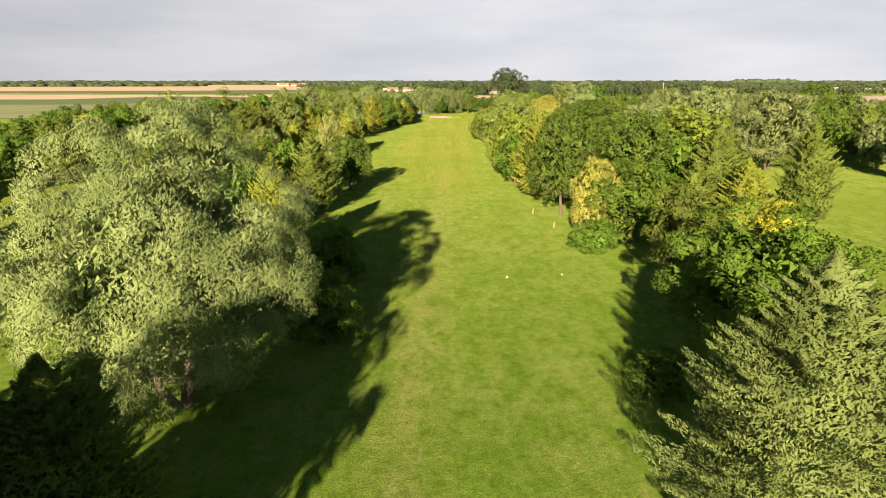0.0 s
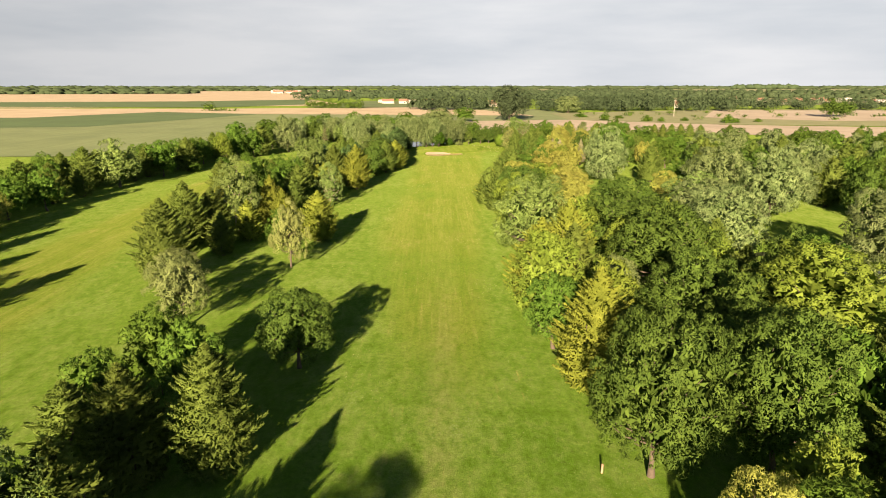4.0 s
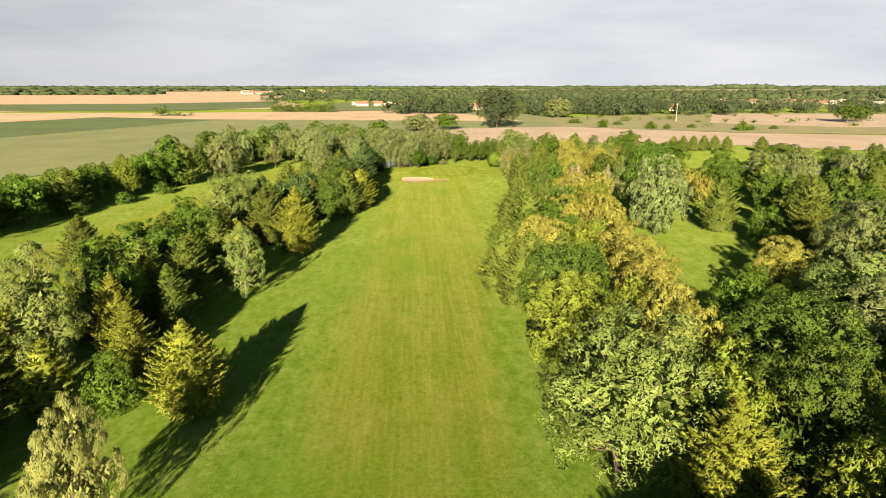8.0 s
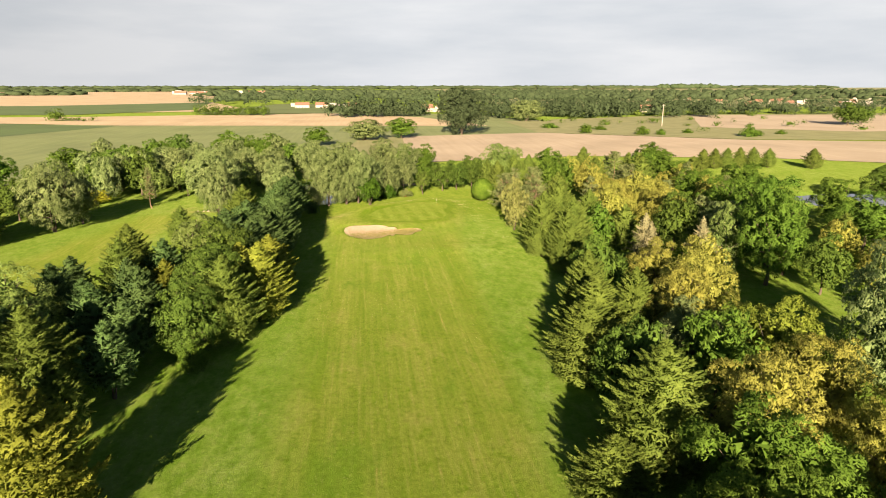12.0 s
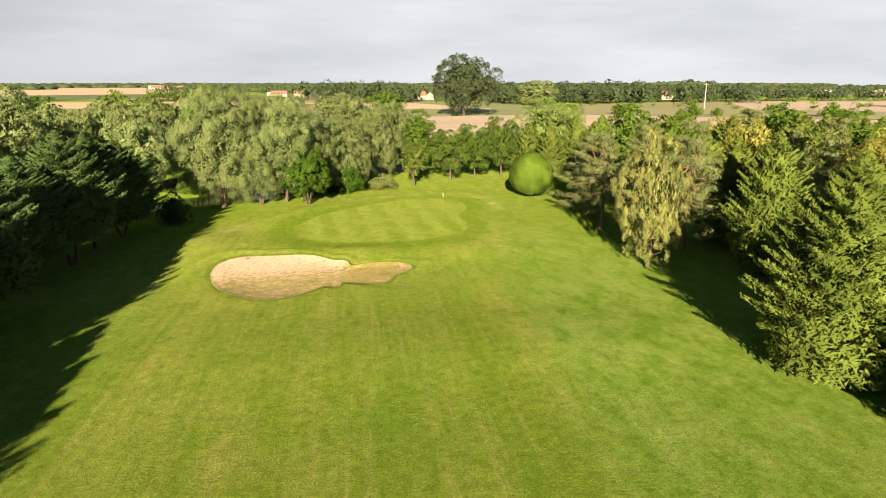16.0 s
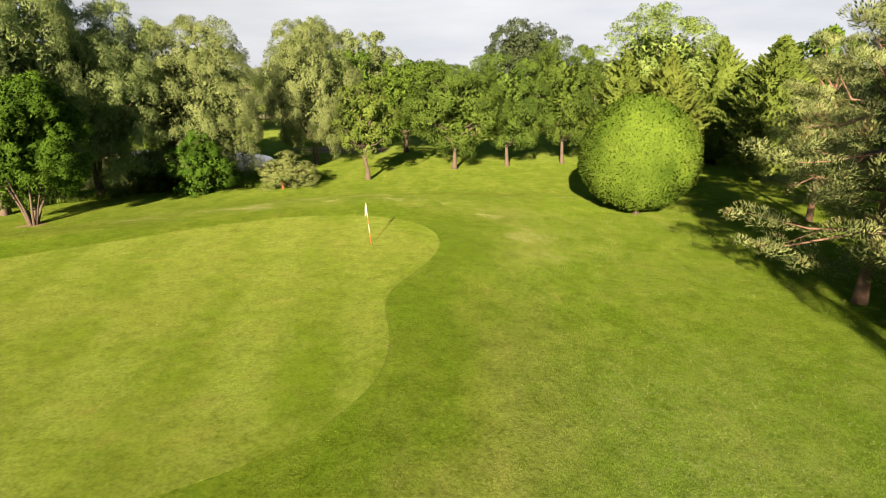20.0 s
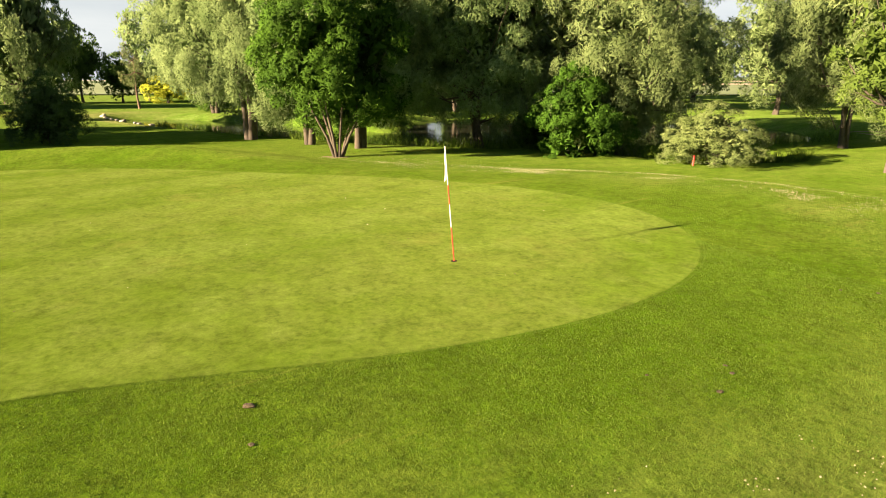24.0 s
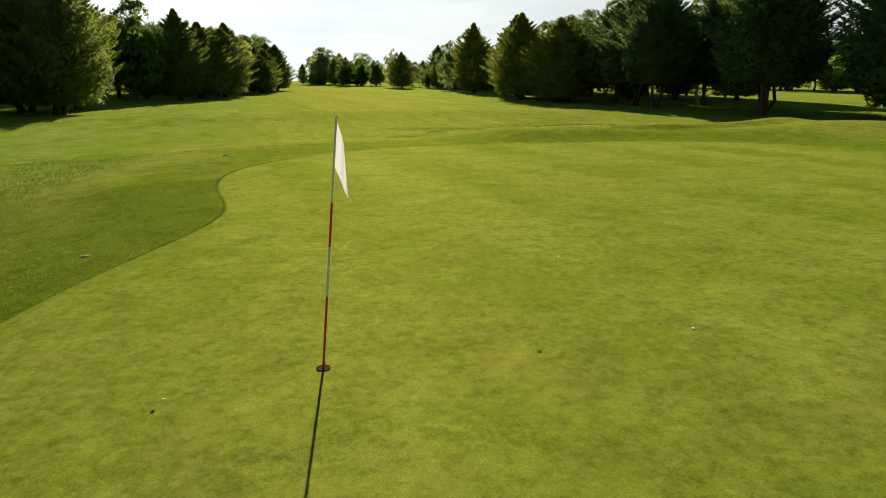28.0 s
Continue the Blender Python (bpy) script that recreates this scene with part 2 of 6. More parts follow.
def add_mesh(name, verts, faces, material=None, smooth=False, normals=None):
    """A mesh from numpy arrays: places and faces of three or four corners."""
    verts, faces = np.asarray(verts, np.float32), np.asarray(faces, np.int32)
    me = bpy.data.meshes.new(name)
    k = faces.shape[1]
    me.vertices.add(len(verts))
    me.vertices.foreach_set("co", verts.ravel())
    me.loops.add(faces.size)
    me.loops.foreach_set("vertex_index", faces.ravel())
    me.polygons.add(len(faces))
    me.polygons.foreach_set("loop_start", np.arange(0, faces.size, k, dtype=np.int32))
    if smooth or normals is not None:
        me.polygons.foreach_set("use_smooth", np.ones(len(faces), bool))
    me.update(calc_edges=True)
    if normals is not None:
        me.normals_split_custom_set_from_vertices(np.asarray(normals, np.float32))
    if material:
        me.materials.append(material)
    return me


def grid_mesh(name, xs, ys, zs, material, skip=None):
    nx, ny = len(xs), len(ys)
    gx, gy = np.meshgrid(xs, ys)
    v = np.stack([gx.ravel(), gy.ravel(), zs(gx, gy).ravel()], 1)
    i = (np.arange(ny - 1)[:, None] * nx + np.arange(nx - 1)[None]).ravel()
    f = np.stack([i, i + 1, i + nx + 1, i + nx], 1)
    return add_mesh(name, v, f, material, True), gx.ravel(), gy.ravel()


def part(name, data, parent, label=""):
    ob = new(name, data)
    ob.parent = parent
    return tagged(ob, label)


def bm_mesh(bm, name, material, smooth=False):
    me = bpy.data.meshes.new(name)
    bmesh.ops.recalc_face_normals(bm, faces=bm.faces)
    for f in bm.faces:
        f.smooth = smooth
    bm.to_mesh(me)
    bm.free()
    me.materials.append(material)
    return me


# ---- grass ----
def grass_tone(n, l, col, bsdf, low=0.46, high=1.36, sat=0.98):
    """Grass in tufts and pits of light and dark, with waxy blades that shine towards the sun."""
    tone = n.new("ShaderNodeHueSaturation")
    tone.inputs["Hue"].default_value, tone.inputs["Saturation"].default_value = 0.519, sat
    pos = n.new("ShaderNodeNewGeometry").outputs["Position"]
    tufts = n.new("ShaderNodeMath")
    l.new(noise_node(n, l, 1.4, 10.0, 0.80, pos).outputs["Fac"], tufts.inputs[0])
    l.new(noise_node(n, l, 9.0, 8.0, 0.82, pos).outputs["Fac"], tufts.inputs[1])
    value = n.new("ShaderNodeMapRange")
    for key, v in (("From Min", 0.70), ("From Max", 1.30), ("To Min", low), ("To Max", high)):
        value.inputs[key].default_value = v
    l.new(tufts.outputs[0], value.inputs["Value"])
    l.new(value.outputs["Result"], tone.inputs["Value"])
    l.new(col, tone.inputs["Color"])
    l.new(tone.outputs["Color"], bsdf.inputs["Base Color"])
    bsdf.inputs["Roughness"].default_value = 1.0
    bsdf.inputs["Specular IOR Level"].default_value = 0.0
    bsdf.inputs["Diffuse Roughness"].default_value = 0.15
    bsdf.inputs["Sheen Weight"].default_value, bsdf.inputs["Sheen Roughness"].default_value = 0.05, 0.4
    bsdf.inputs["Sheen Tint"].default_value = (0.66, 0.76, 0.22, 1)
    waxy = n.new("ShaderNodeBsdfGlossy")
    waxy.inputs["Color"].default_value, waxy.inputs["Roughness"].default_value = (0.40, 0.46, 0.10, 1), 0.8
    ms = n.new("ShaderNodeMixShader")
    ms.inputs["Fac"].default_value = 0.03
    l.new(bsdf.outputs["BSDF"], ms.inputs[1])
    l.new(waxy.outputs["BSDF"], ms.inputs[2])
    l.new(ms.outputs["Shader"], n["Material Output"].inputs["Surface"])


def along(n, l, pos, ratio, turn=0.0):
    """Places drawn out along the fairway, for what the mowers leave."""
    m = n.new("ShaderNodeMapping")
    m.inputs["Scale"].default_value, m.inputs["Rotation"].default_value = (1.0, ratio, 1.0), (0, 0, radians(turn))
    l.new(pos, m.inputs["Vector"])
    return m.outputs["Vector"]


def times(n, l, a, b):
    m = n.new("ShaderNodeMath")
    m.operation = "MULTIPLY"
    for k, v in enumerate((a, b)):
        if isinstance(v, (int, float)):
            m.inputs[k].default_value = v
        else:
            l.new(v, m.inputs[k])
    return m.outputs[0]


def turf_material():
    """Course turf: mown fairway, longer rough with clover and dry patches, in zones that the mowers cut."""
    m, n, l, bsdf = shader("turf")
    pos = n.new("ShaderNodeNewGeometry").outputs["Position"]
    zone = n.new("ShaderNodeAttribute")
    zone.attribute_name = "mown"
    wide = noise_node(n, l, 0.03, 4.0, 0.6, pos).outputs["Fac"]
    patch = noise_node(n, l, 0.13, 6.0, 0.66, along(n, l, pos, 0.5)).outputs["Fac"]
    mid = noise_node(n, l, 0.55, 6.0, 0.68, along(n, l, pos, 0.55)).outputs["Fac"]
    fine = noise_node(n, l, 4.2, 7.0, 0.75, pos).outputs["Fac"]
    grain = noise_node(n, l, 21.0, 6.0, 0.8, pos).outputs["Fac"]
    swath = noise_node(n, l, 0.22, 4.0, 0.55, along(n, l, pos, 0.03, 1.5)).outputs["Fac"]
    comb = noise_node(n, l, 1.5, 6.0, 0.72, along(n, l, pos, 0.035, -2.0)).outputs["Fac"]
    # longer grass
    rough = mix_node(n, l, ramp_node(n, l, patch, 0.32, 0.68), (0.085, 0.147, 0.020), (0.136, 0.198, 0.039))
    rough = mix_node(n, l, ramp_node(n, l, mid, 0.48, 0.74), rough, (0.165, 0.212, 0.062))
    rough = mix_node(n, l, ramp_node(n, l, mid, 0.48, 0.32), rough, (0.072, 0.127, 0.014))
    clover = times(n, l, ramp_node(n, l, patch, 0.52, 0.66), ramp_node(n, l, fine, 0.50, 0.72))
    rough = mix_node(n, l, clover, rough, (0.218, 0.256, 0.149))
    # fairway
    fair = mix_node(n, l, ramp_node(n, l, swath, 0.36, 0.64), (0.112, 0.155, 0.022), (0.163, 0.191, 0.043))
    fair = mix_node(n, l, ramp_node(n, l, comb, 0.50, 0.28), fair, (0.096, 0.143, 0.018))
    fair = mix_node(n, l, ramp_node(n, l, comb, 0.52, 0.78), fair, (0.206, 0.209, 0.072))
    fair = mix_node(n, l, ramp_node(n, l, patch, 0.55, 0.80), fair, (0.203, 0.197, 0.068))
    fair = mix_node(n, l, ramp_node(n, l, mid, 0.47, 0.30), fair, (0.096, 0.143, 0.016))
    fair = mix_node(n, l, ramp_node(n, l, patch, 0.46, 0.30), fair, (0.092, 0.145, 0.019))
    col = mix_node(n, l, zone.outputs["Fac"], rough, fair)
    col = mix_node(n, l, times(n, l, ramp_node(n, l, wide, 0.52, 0.28), 0.7), col, (0.091, 0.156, 0.019))
    # the fringe and its surroundings by the green
    ring = n.new("ShaderNodeAttribute")
    ring.attribute_name = "collar"
    lush = mix_node(n, l, ramp_node(n, l, fine, 0.3, 0.75), (0.056, 0.106, 0.007), (0.118, 0.167, 0.018))
    lush = mix_node(n, l, ramp_node(n, l, mid, 0.42, 0.72), lush, (0.141, 0.183, 0.029))
    lush = mix_node(n, l, ramp_node(n, l, patch, 0.48, 0.28), lush, (0.067, 0.118, 0.007))
    col = mix_node(n, l, ring.outputs["Fac"], col, lush)
    band = n.new("ShaderNodeAttribute")
    band.attribute_name = "fringe"
    col = mix_node(n, l, band.outputs["Fac"], col, (0.060, 0.102, 0.007))
    tread = n.new("ShaderNodeAttribute")
    tread.attribute_name = "worn"
    col = mix_node(n, l, times(n, l, tread.outputs["Fac"], ramp_node(n, l, mid, 0.28, 0.60)), col, (0.223, 0.210, 0.101))
    # shade of the hollows between the tufts, put into the colour
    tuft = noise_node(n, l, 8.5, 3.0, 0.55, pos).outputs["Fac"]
    hollow_shade = ramp_node(n, l, tuft, 0.50, 0.34)
    col = mix_node(n, l, times(n, l, hollow_shade, 0.45), col, (0.040, 0.078, 0.005))
    # scorched flecks
    fleck = times(n, l, ramp_node(n, l, comb, 0.58, 0.74), ramp_node(n, l, mid, 0.50, 0.66))
    col = mix_node(n, l, times(n, l, fleck, 0.6), col, (0.293, 0.232, 0.086))
    col = mix_node(n, l, 0.7, col, mix_node(n, l, ramp_node(n, l, grain, 0.3, 0.7), (0.30, 0.30, 0.30), (0.74, 0.74, 0.70)), "OVERLAY")
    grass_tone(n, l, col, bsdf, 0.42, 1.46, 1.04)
    b = n.new("ShaderNodeBump")
    b.inputs["Strength"].default_value, b.inputs["Distance"].default_value = 0.9, 0.10
    both = n.new("ShaderNodeMath")
    l.new(fine, both.inputs[0])
    l.new(times(n, l, grain, 0.55), both.inputs[1])
    l.new(both.outputs[0], b.inputs["Height"])
    l.new(b.outputs["Normal"], bsdf.inputs["Normal"])
    return m


TURF = turf_material()
MOUND = (-8.2, 430.5)
xs = spread(-4800, (-1200, 400), (-300, 90), (-150, 15), (-40, 4), (-14, 1.0), (32, 0.5), (46, 1.0), (130, 4), (300, 15), (1200, 90), (4800, 400))
ys = spread(-900, (-120, 90), (-20, 10), (380, 4), (400, 1.0), (452, 0.5), (480, 1.0), (560, 4), (760, 15), (1600, 90), (4800, 400))
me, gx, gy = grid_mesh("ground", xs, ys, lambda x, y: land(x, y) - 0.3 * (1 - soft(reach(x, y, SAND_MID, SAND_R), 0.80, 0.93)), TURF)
left = np.interp(gy, [120, 215, 278, 394, 415], [-4, -15, -12, -10, -12])
right = np.interp(gy, [120, 233, 286, 389, 405, 423, 441, 455], [6, 12, 17, 23, 25, 28.5, 31, 33])
mown = soft(gx, left - 4.5, left + 4.5) * (1 - soft(gx, right - 3.0, right + 3.0)) * soft(gy, 120, 150) * (1 - soft(gy, 446, 456))
other = soft(gx, np.interp(gy, [90, 160, 300, 440], [-98, -100, -100, -72]), np.interp(gy, [90, 160, 300, 440], [-94, -96, -96, -68])) * (1 - soft(gx, np.interp(gy, [90, 160, 250, 440], [-62, -72, -86, -55]), np.interp(gy, [90, 160, 250, 440], [-58, -68, -82, -51])))
mown = np.maximum(mown, other * soft(gy, 80, 90) * (1 - soft(gy, 438, 446)))
a = me.attributes.new("mown", "FLOAT", "POINT")
a.data.foreach_set("value", mown.astype(np.float32))
collar = np.maximum(1 - soft(reach(gx, gy, GREEN_MID, GREEN_R), 1.22, 1.42), 0.8 * soft(gy, 420, 436) * (1 - soft(np.hypot(gx - 20, gy - 438), 40, 60)))
a = me.attributes.new("collar", "FLOAT", "POINT")
a.data.foreach_set("value", collar.astype(np.float32))
g = reach(gx, gy, GREEN_MID, GREEN_R)
a = me.attributes.new("fringe", "FLOAT", "POINT")
a.data.foreach_set("value", (0.36 * soft(g, 0.97, 1.03) * (1 - soft(g, 1.10, 1.30))).astype(np.float32))
worn = 0.75 * hump(gx, gy, MOUND[0], MOUND[1], 2.2, 6.5, radians(-24)) + 0.22 * np.exp(-((gx - right + 0.3) / 1.3) ** 2) * soft(gy, 404, 412) * (1 - soft(gy, 446, 456))
worn = worn + 0.8 * np.exp(-((from_pool(gx, gy, POOLS[1]) - 1.2) / 0.13) ** 2) * (1 - soft(gx, -31, -26)) * (1 - soft(gy, 452, 456))
worn = worn + 0.14 * np.exp(-((gy - np.interp(gx, [7, 10, 15, 20, 22.5, 26, 30], [450.5, 452, 452.2, 452.6, 453.6, 451.5, 448])) / 1.1) ** 2) * soft(gx, 4, 8) * (1 - soft(gx, 28, 33)) + 0.25 * hump(gx, gy, 25.5, 421, 1.6, 5.0)
worn = worn + 0.36 * np.exp(-((gx - np.interp(gy, [40, 52, 90, 123, 190, 300], [-3.0, -2.6, -0.9, 0.0, 1.5, 3.5])) / 2.2) ** 2) * soft(gy, 20, 40) * (1 - soft(gy, 110, 210))
a = me.attributes.new("worn", "FLOAT", "POINT")
a.data.foreach_set("value", np.clip(worn, 0, 0.8).astype(np.float32))
ground = tagged(new("ground", me), "wide flat golf course turf, mown fairway and longer rough", "grass", kind="structure")


def disc(name, mid, terms, lift, material, rings=22, spokes=128, rim=1.0):
    """A sheet that follows the ground inside an outline."""
    th = np.linspace(0, 2 * math.pi, spokes, endpoint=False)
    v = [(mid[0], mid[1])]
    rad = outline(th, terms) * rim
    for i in list(range(1, rings)) + [rings - 1] * 2:
        v += [(mid[0] + math.cos(t) * r * i / (rings - 1), mid[1] + math.sin(t) * r * i / (rings - 1)) for t, r in zip(th, rad)]
    v = np.array(v)
    z = land(v[:, 0], v[:, 1]) + lift
    v[-spokes:] = mid + (v[-spokes:] - mid) * 1.001
    z[-spokes:] -= lift + 0.012
    idx = lambda i, j: 1 + (i - 1) * spokes + j % spokes
    quads = [(idx(i, j), idx(i + 1, j), idx(i + 1, j + 1), idx(i, j + 1)) for i in list(range(1, rings - 1)) + [rings] for j in range(spokes)]
    me = add_mesh(name, np.column_stack([v, z]), quads, material, True)
    bm = bmesh.new()
    bm.from_mesh(me)
    bm.verts.ensure_lookup_table()
    for j in range(spokes):
        bm.faces.new((bm.verts[0], bm.verts[idx(1, j)], bm.verts[idx(1, j + 1)])).smooth = True
    bm.to_mesh(me)
    bm.free()
    return me


def green_material():
    m, n, l, bsdf = shader("green_turf")
    pos = n.new("ShaderNodeNewGeometry").outputs["Position"]
    turn = n.new("ShaderNodeMapping")
    turn.inputs["Rotation"].default_value = (0, 0, radians(-6))
    l.new(pos, turn.inputs["Vector"])
    wave = n.new("ShaderNodeTexWave")
    wave.inputs["Scale"].default_value, wave.inputs["Distortion"].default_value = 0.075, 1.2
    l.new(turn.outputs["Vector"], wave.inputs["Vector"])
    wide = noise_node(n, l, 0.16, 5.0, 0.6, pos)
    mid = noise_node(n, l, 1.3, 6.0, 0.65, pos)
    grain = noise_node(n, l, 55.0, 6.0, 0.8, pos)
    mott = noise_node(n, l, 4.5, 6.0, 0.7, pos)
    col = mix_node(n, l, ramp_node(n, l, wave.outputs["Fac"], 0.2, 0.8), (0.096, 0.145, 0.016), (0.148, 0.197, 0.038))
    col = mix_node(n, l, ramp_node(n, l, wide.outputs["Fac"], 0.42, 0.62), col, (0.140, 0.179, 0.034))
    col = mix_node(n, l, ramp_node(n, l, mid.outputs["Fac"], 0.5, 0.85), col, (0.164, 0.198, 0.053))
    col = mix_node(n, l, ramp_node(n, l, mott.outputs["Fac"], 0.56, 0.20), col, (0.085, 0.129, 0.015))
    col = mix_node(n, l, 0.75, col, mix_node(n, l, ramp_node(n, l, grain.outputs["Fac"], 0.32, 0.68), (0.26, 0.26, 0.26), (0.70, 0.70, 0.66)), "OVERLAY")
    soak = noise_node(n, l, 0.55, 5.0, 0.66, pos)
    col = mix_node(n, l, ramp_node(n, l, soak.outputs["Fac"], 0.50, 0.20), col, (0.088, 0.133, 0.011))
    col = mix_node(n, l, ramp_node(n, l, soak.outputs["Fac"], 0.58, 0.80), col, (0.164, 0.179, 0.041))
    rim = n.new("ShaderNodeAttribute")
    rim.attribute_name = "rim"
    col = mix_node(n, l, rim.outputs["Fac"], col, mix_node(n, l, ramp_node(n, l, mid.outputs["Fac"], 0.3, 0.75), (0.070, 0.120, 0.009), (0.122, 0.169, 0.024)))
    grass_tone(n, l, col, bsdf, 0.48, 1.36, 1.04)
    b = n.new("ShaderNodeBump")
    b.inputs["Strength"].default_value, b.inputs["Distance"].default_value = 0.8, 0.03
    l.new(grain.outputs["Fac"], b.inputs["Height"])
    l.new(b.outputs["Normal"], bsdf.inputs["Normal"])
    return m


me = disc("putting_green", GREEN_MID, GREEN_R, 0.003, green_material(), 30, 480)
co = np.empty(len(me.vertices) * 3, np.float32)
me.vertices.foreach_get("co", co)
a = me.attributes.new("rim", "FLOAT", "POINT")
a.data.foreach_set("value", (0.14 * soft(reach(co[0::3], co[1::3], GREEN_MID, GREEN_R), 0.945, 1.0)).astype(np.float32))
tagged(new("putting_green", me), "closely mown pale putting green with faint mowing stripes", "putting green", kind="structure")


def sand_material():
    m, n, l, bsdf = shader("sand")
    pos = n.new("ShaderNodeNewGeometry").outputs["Position"]
    grown = n.new("ShaderNodeAttribute")
    grown.attribute_name = "weeds"
    patch = noise_node(n, l, 0.55, 6.0, 0.7, pos)
    fine = noise_node(n, l, 4.0, 6.0, 0.75, pos)
    tuft = noise_node(n, l, 1.9, 7.0, 0.75, pos)
    col = mix_node(n, l, ramp_node(n, l, fine.outputs["Fac"], 0.3, 0.7), (0.345, 0.285, 0.212), (0.470, 0.400, 0.310))
    col = mix_node(n, l, ramp_node(n, l, tuft.outputs["Fac"], 0.5, 0.32), col, (0.25, 0.18, 0.11))
    weed = mix_node(n, l, ramp_node(n, l, fine.outputs["Fac"], 0.35, 0.65), (0.128, 0.137, 0.033), (0.262, 0.226, 0.080))
    weed = mix_node(n, l, ramp_node(n, l, patch.outputs["Fac"], 0.50, 0.64), weed, (0.125, 0.140, 0.030))
    total = n.new("ShaderNodeMath")
    l.new(tuft.outputs["Fac"], total.inputs[0])
    l.new(grown.outputs["Fac"], total.inputs[1])
    col = mix_node(n, l, ramp_node(n, l, total.outputs[0], 0.53, 0.66), col, weed)
    l.new(col, bsdf.inputs["Base Color"])
    bsdf.inputs["Roughness"].default_value = 0.95
    b = n.new("ShaderNodeBump")
    b.inputs["Strength"].default_value, b.inputs["Distance"].default_value = 0.9, 0.08
    l.new(fine.outputs["Fac"], b.inputs["Height"])
    l.new(b.outputs["Normal"], bsdf.inputs["Normal"])
    return m


def overgrown(x, y):
    """Where weeds have taken hold of the sand: the low side and the neck, not the raked face or the tip."""
    low = (1 - soft(y - 0.12 * x, 408.5, 413.5)) * soft(x, -7, -4)
    neck = soft(x, 6.8, 10.0) * (1 - soft(x, 12.0, 14.4)) * soft(y - 0.4 * (x - 9), 406.8, 408.2)
    return np.clip(0.155 * low + 0.17 * neck, 0, 0.6)


me = disc("sand_bunker", SAND_MID, SAND_R, 0.03, sand_material(), 30, 160)
co = np.empty(len(me.vertices) * 3, np.float32)
me.vertices.foreach_get("co", co)
a = me.attributes.new("weeds", "FLOAT", "POINT")
a.data.foreach_set("value", overgrown(co[0::3], co[1::3]).astype(np.float32))
tagged(new("sand_bunker", me), "shallow sand bunker with dry weeds growing in it", "bunker", kind="structure")

# ---- water ----
WATER, n, l, bsdf = shader("pond_water")
bsdf.inputs["Base Color"].default_value = (0.03, 0.035, 0.022, 1)
bsdf.inputs["Roughness"].default_value = 0.06
ripple = noise_node(n, l, 2.5, 3.0, 0.5, n.new("ShaderNodeNewGeometry").outputs["Position"])
b = n.new("ShaderNodeBump")
b.inputs["Strength"].default_value, b.inputs["Distance"].default_value = 0.12, 0.05
l.new(ripple.outputs["Fac"], b.inputs["Height"])
l.new(b.outputs["Normal"], bsdf.inputs["Normal"])
for i, (px, py, rx, ry, turn) in enumerate(POOLS):
    bm = bmesh.new()
    c, s = math.cos(turn), math.sin(turn)
    ring = [(1.12 * rx * math.cos(t), 1.12 * ry * math.sin(t)) for t in np.linspace(0, 2 * math.pi, 49)[:-1]]
    vs = [bm.verts.new((px + u * c - w * s, py + u * s + w * c, -0.70 - 0.005 * i)) for u, w in ring]
    bm.faces.new(vs)
    tagged(new("water", bm_mesh(bm, "water", WATER)), "still dark pond water behind the trees", "water", kind="structure")


# ---- fields ----
def crop(name, c1, c2, scale=0.05, rows=0.35, turn=20):
    m, n, l, bsdf = shader(name)
    pos = n.new("ShaderNodeNewGeometry").outputs["Position"]
    mp = n.new("ShaderNodeMapping")
    mp.inputs["Rotation"].default_value, mp.inputs["Scale"].default_value = (0, 0, radians(turn)), (1, 0.04, 1)
    l.new(pos, mp.inputs["Vector"])
    lines = noise_node(n, l, rows, 4.0, 0.6, mp.outputs["Vector"])
    wide = noise_node(n, l, scale * 0.4, 5.0, 0.6, pos)
    col = mix_node(n, l, ramp_node(n, l, lines.outputs["Fac"], 0.3, 0.7), c1, c2)
    col = mix_node(n, l, ramp_node(n, l, wide.outputs["Fac"], 0.4, 0.8), col, tuple(0.78 * c for c in c1))
    l.new(col, bsdf.inputs["Base Color"])
    bsdf.inputs["Roughness"].default_value = 0.95
    return m


WHEAT = crop("ripe_wheat", (0.361, 0.305, 0.196), (0.427, 0.370, 0.258))
MAIZE = crop("green_crop", (0.043, 0.095, 0.020), (0.062, 0.125, 0.028))
BEET = crop("light_crop", (0.067, 0.115, 0.027), (0.090, 0.140, 0.038))
MEADOW = crop("hay_meadow", (0.112, 0.168, 0.056), (0.160, 0.212, 0.084))
SOIL = crop("bare_soil", (0.304, 0.272, 0.207), (0.366, 0.330, 0.263), turn=75)
PASTURE = crop("dry_pasture", (0.147, 0.178, 0.073), (0.214, 0.232, 0.110), 0.15)


def field(name, corners, material, label, lift):
    bm = bmesh.new()
    bm.faces.new([bm.verts.new((x, y, lift)) for x, y in corners])
    tagged(new(name, bm_mesh(bm, name, material)), label, "field", kind="structure")


field("field_1", ((-185, 400), (-150, 500), (-70, 590), (-10, 640), (0, 720), (-30, 905), (-4700, 905), (-4700, 330)), MEADOW, "yellowish green hay meadow beyond the trees", 0.30)
field("field_2", ((-318, 637), (-228, 867), (-380, 935), (-1500, 960), (-1400, 470)), MAIZE, "dark green crop field", 0.36)
field("field_3", ((-470, 790), (-380, 935), (-231, 880), (120, 830), (70, 990), (-36, 1100), (-341, 1045), (-4700, 1250), (-4700, 700)), WHEAT, "ripe golden wheat field", 0.42)
field("field_4", ((-4700, 1180), (-600, 1093), (-150, 1190), (-352, 1747), (-500, 3400), (-4700, 3400)), WHEAT, "ripe wheat field stretching to the far woods", 0.48)
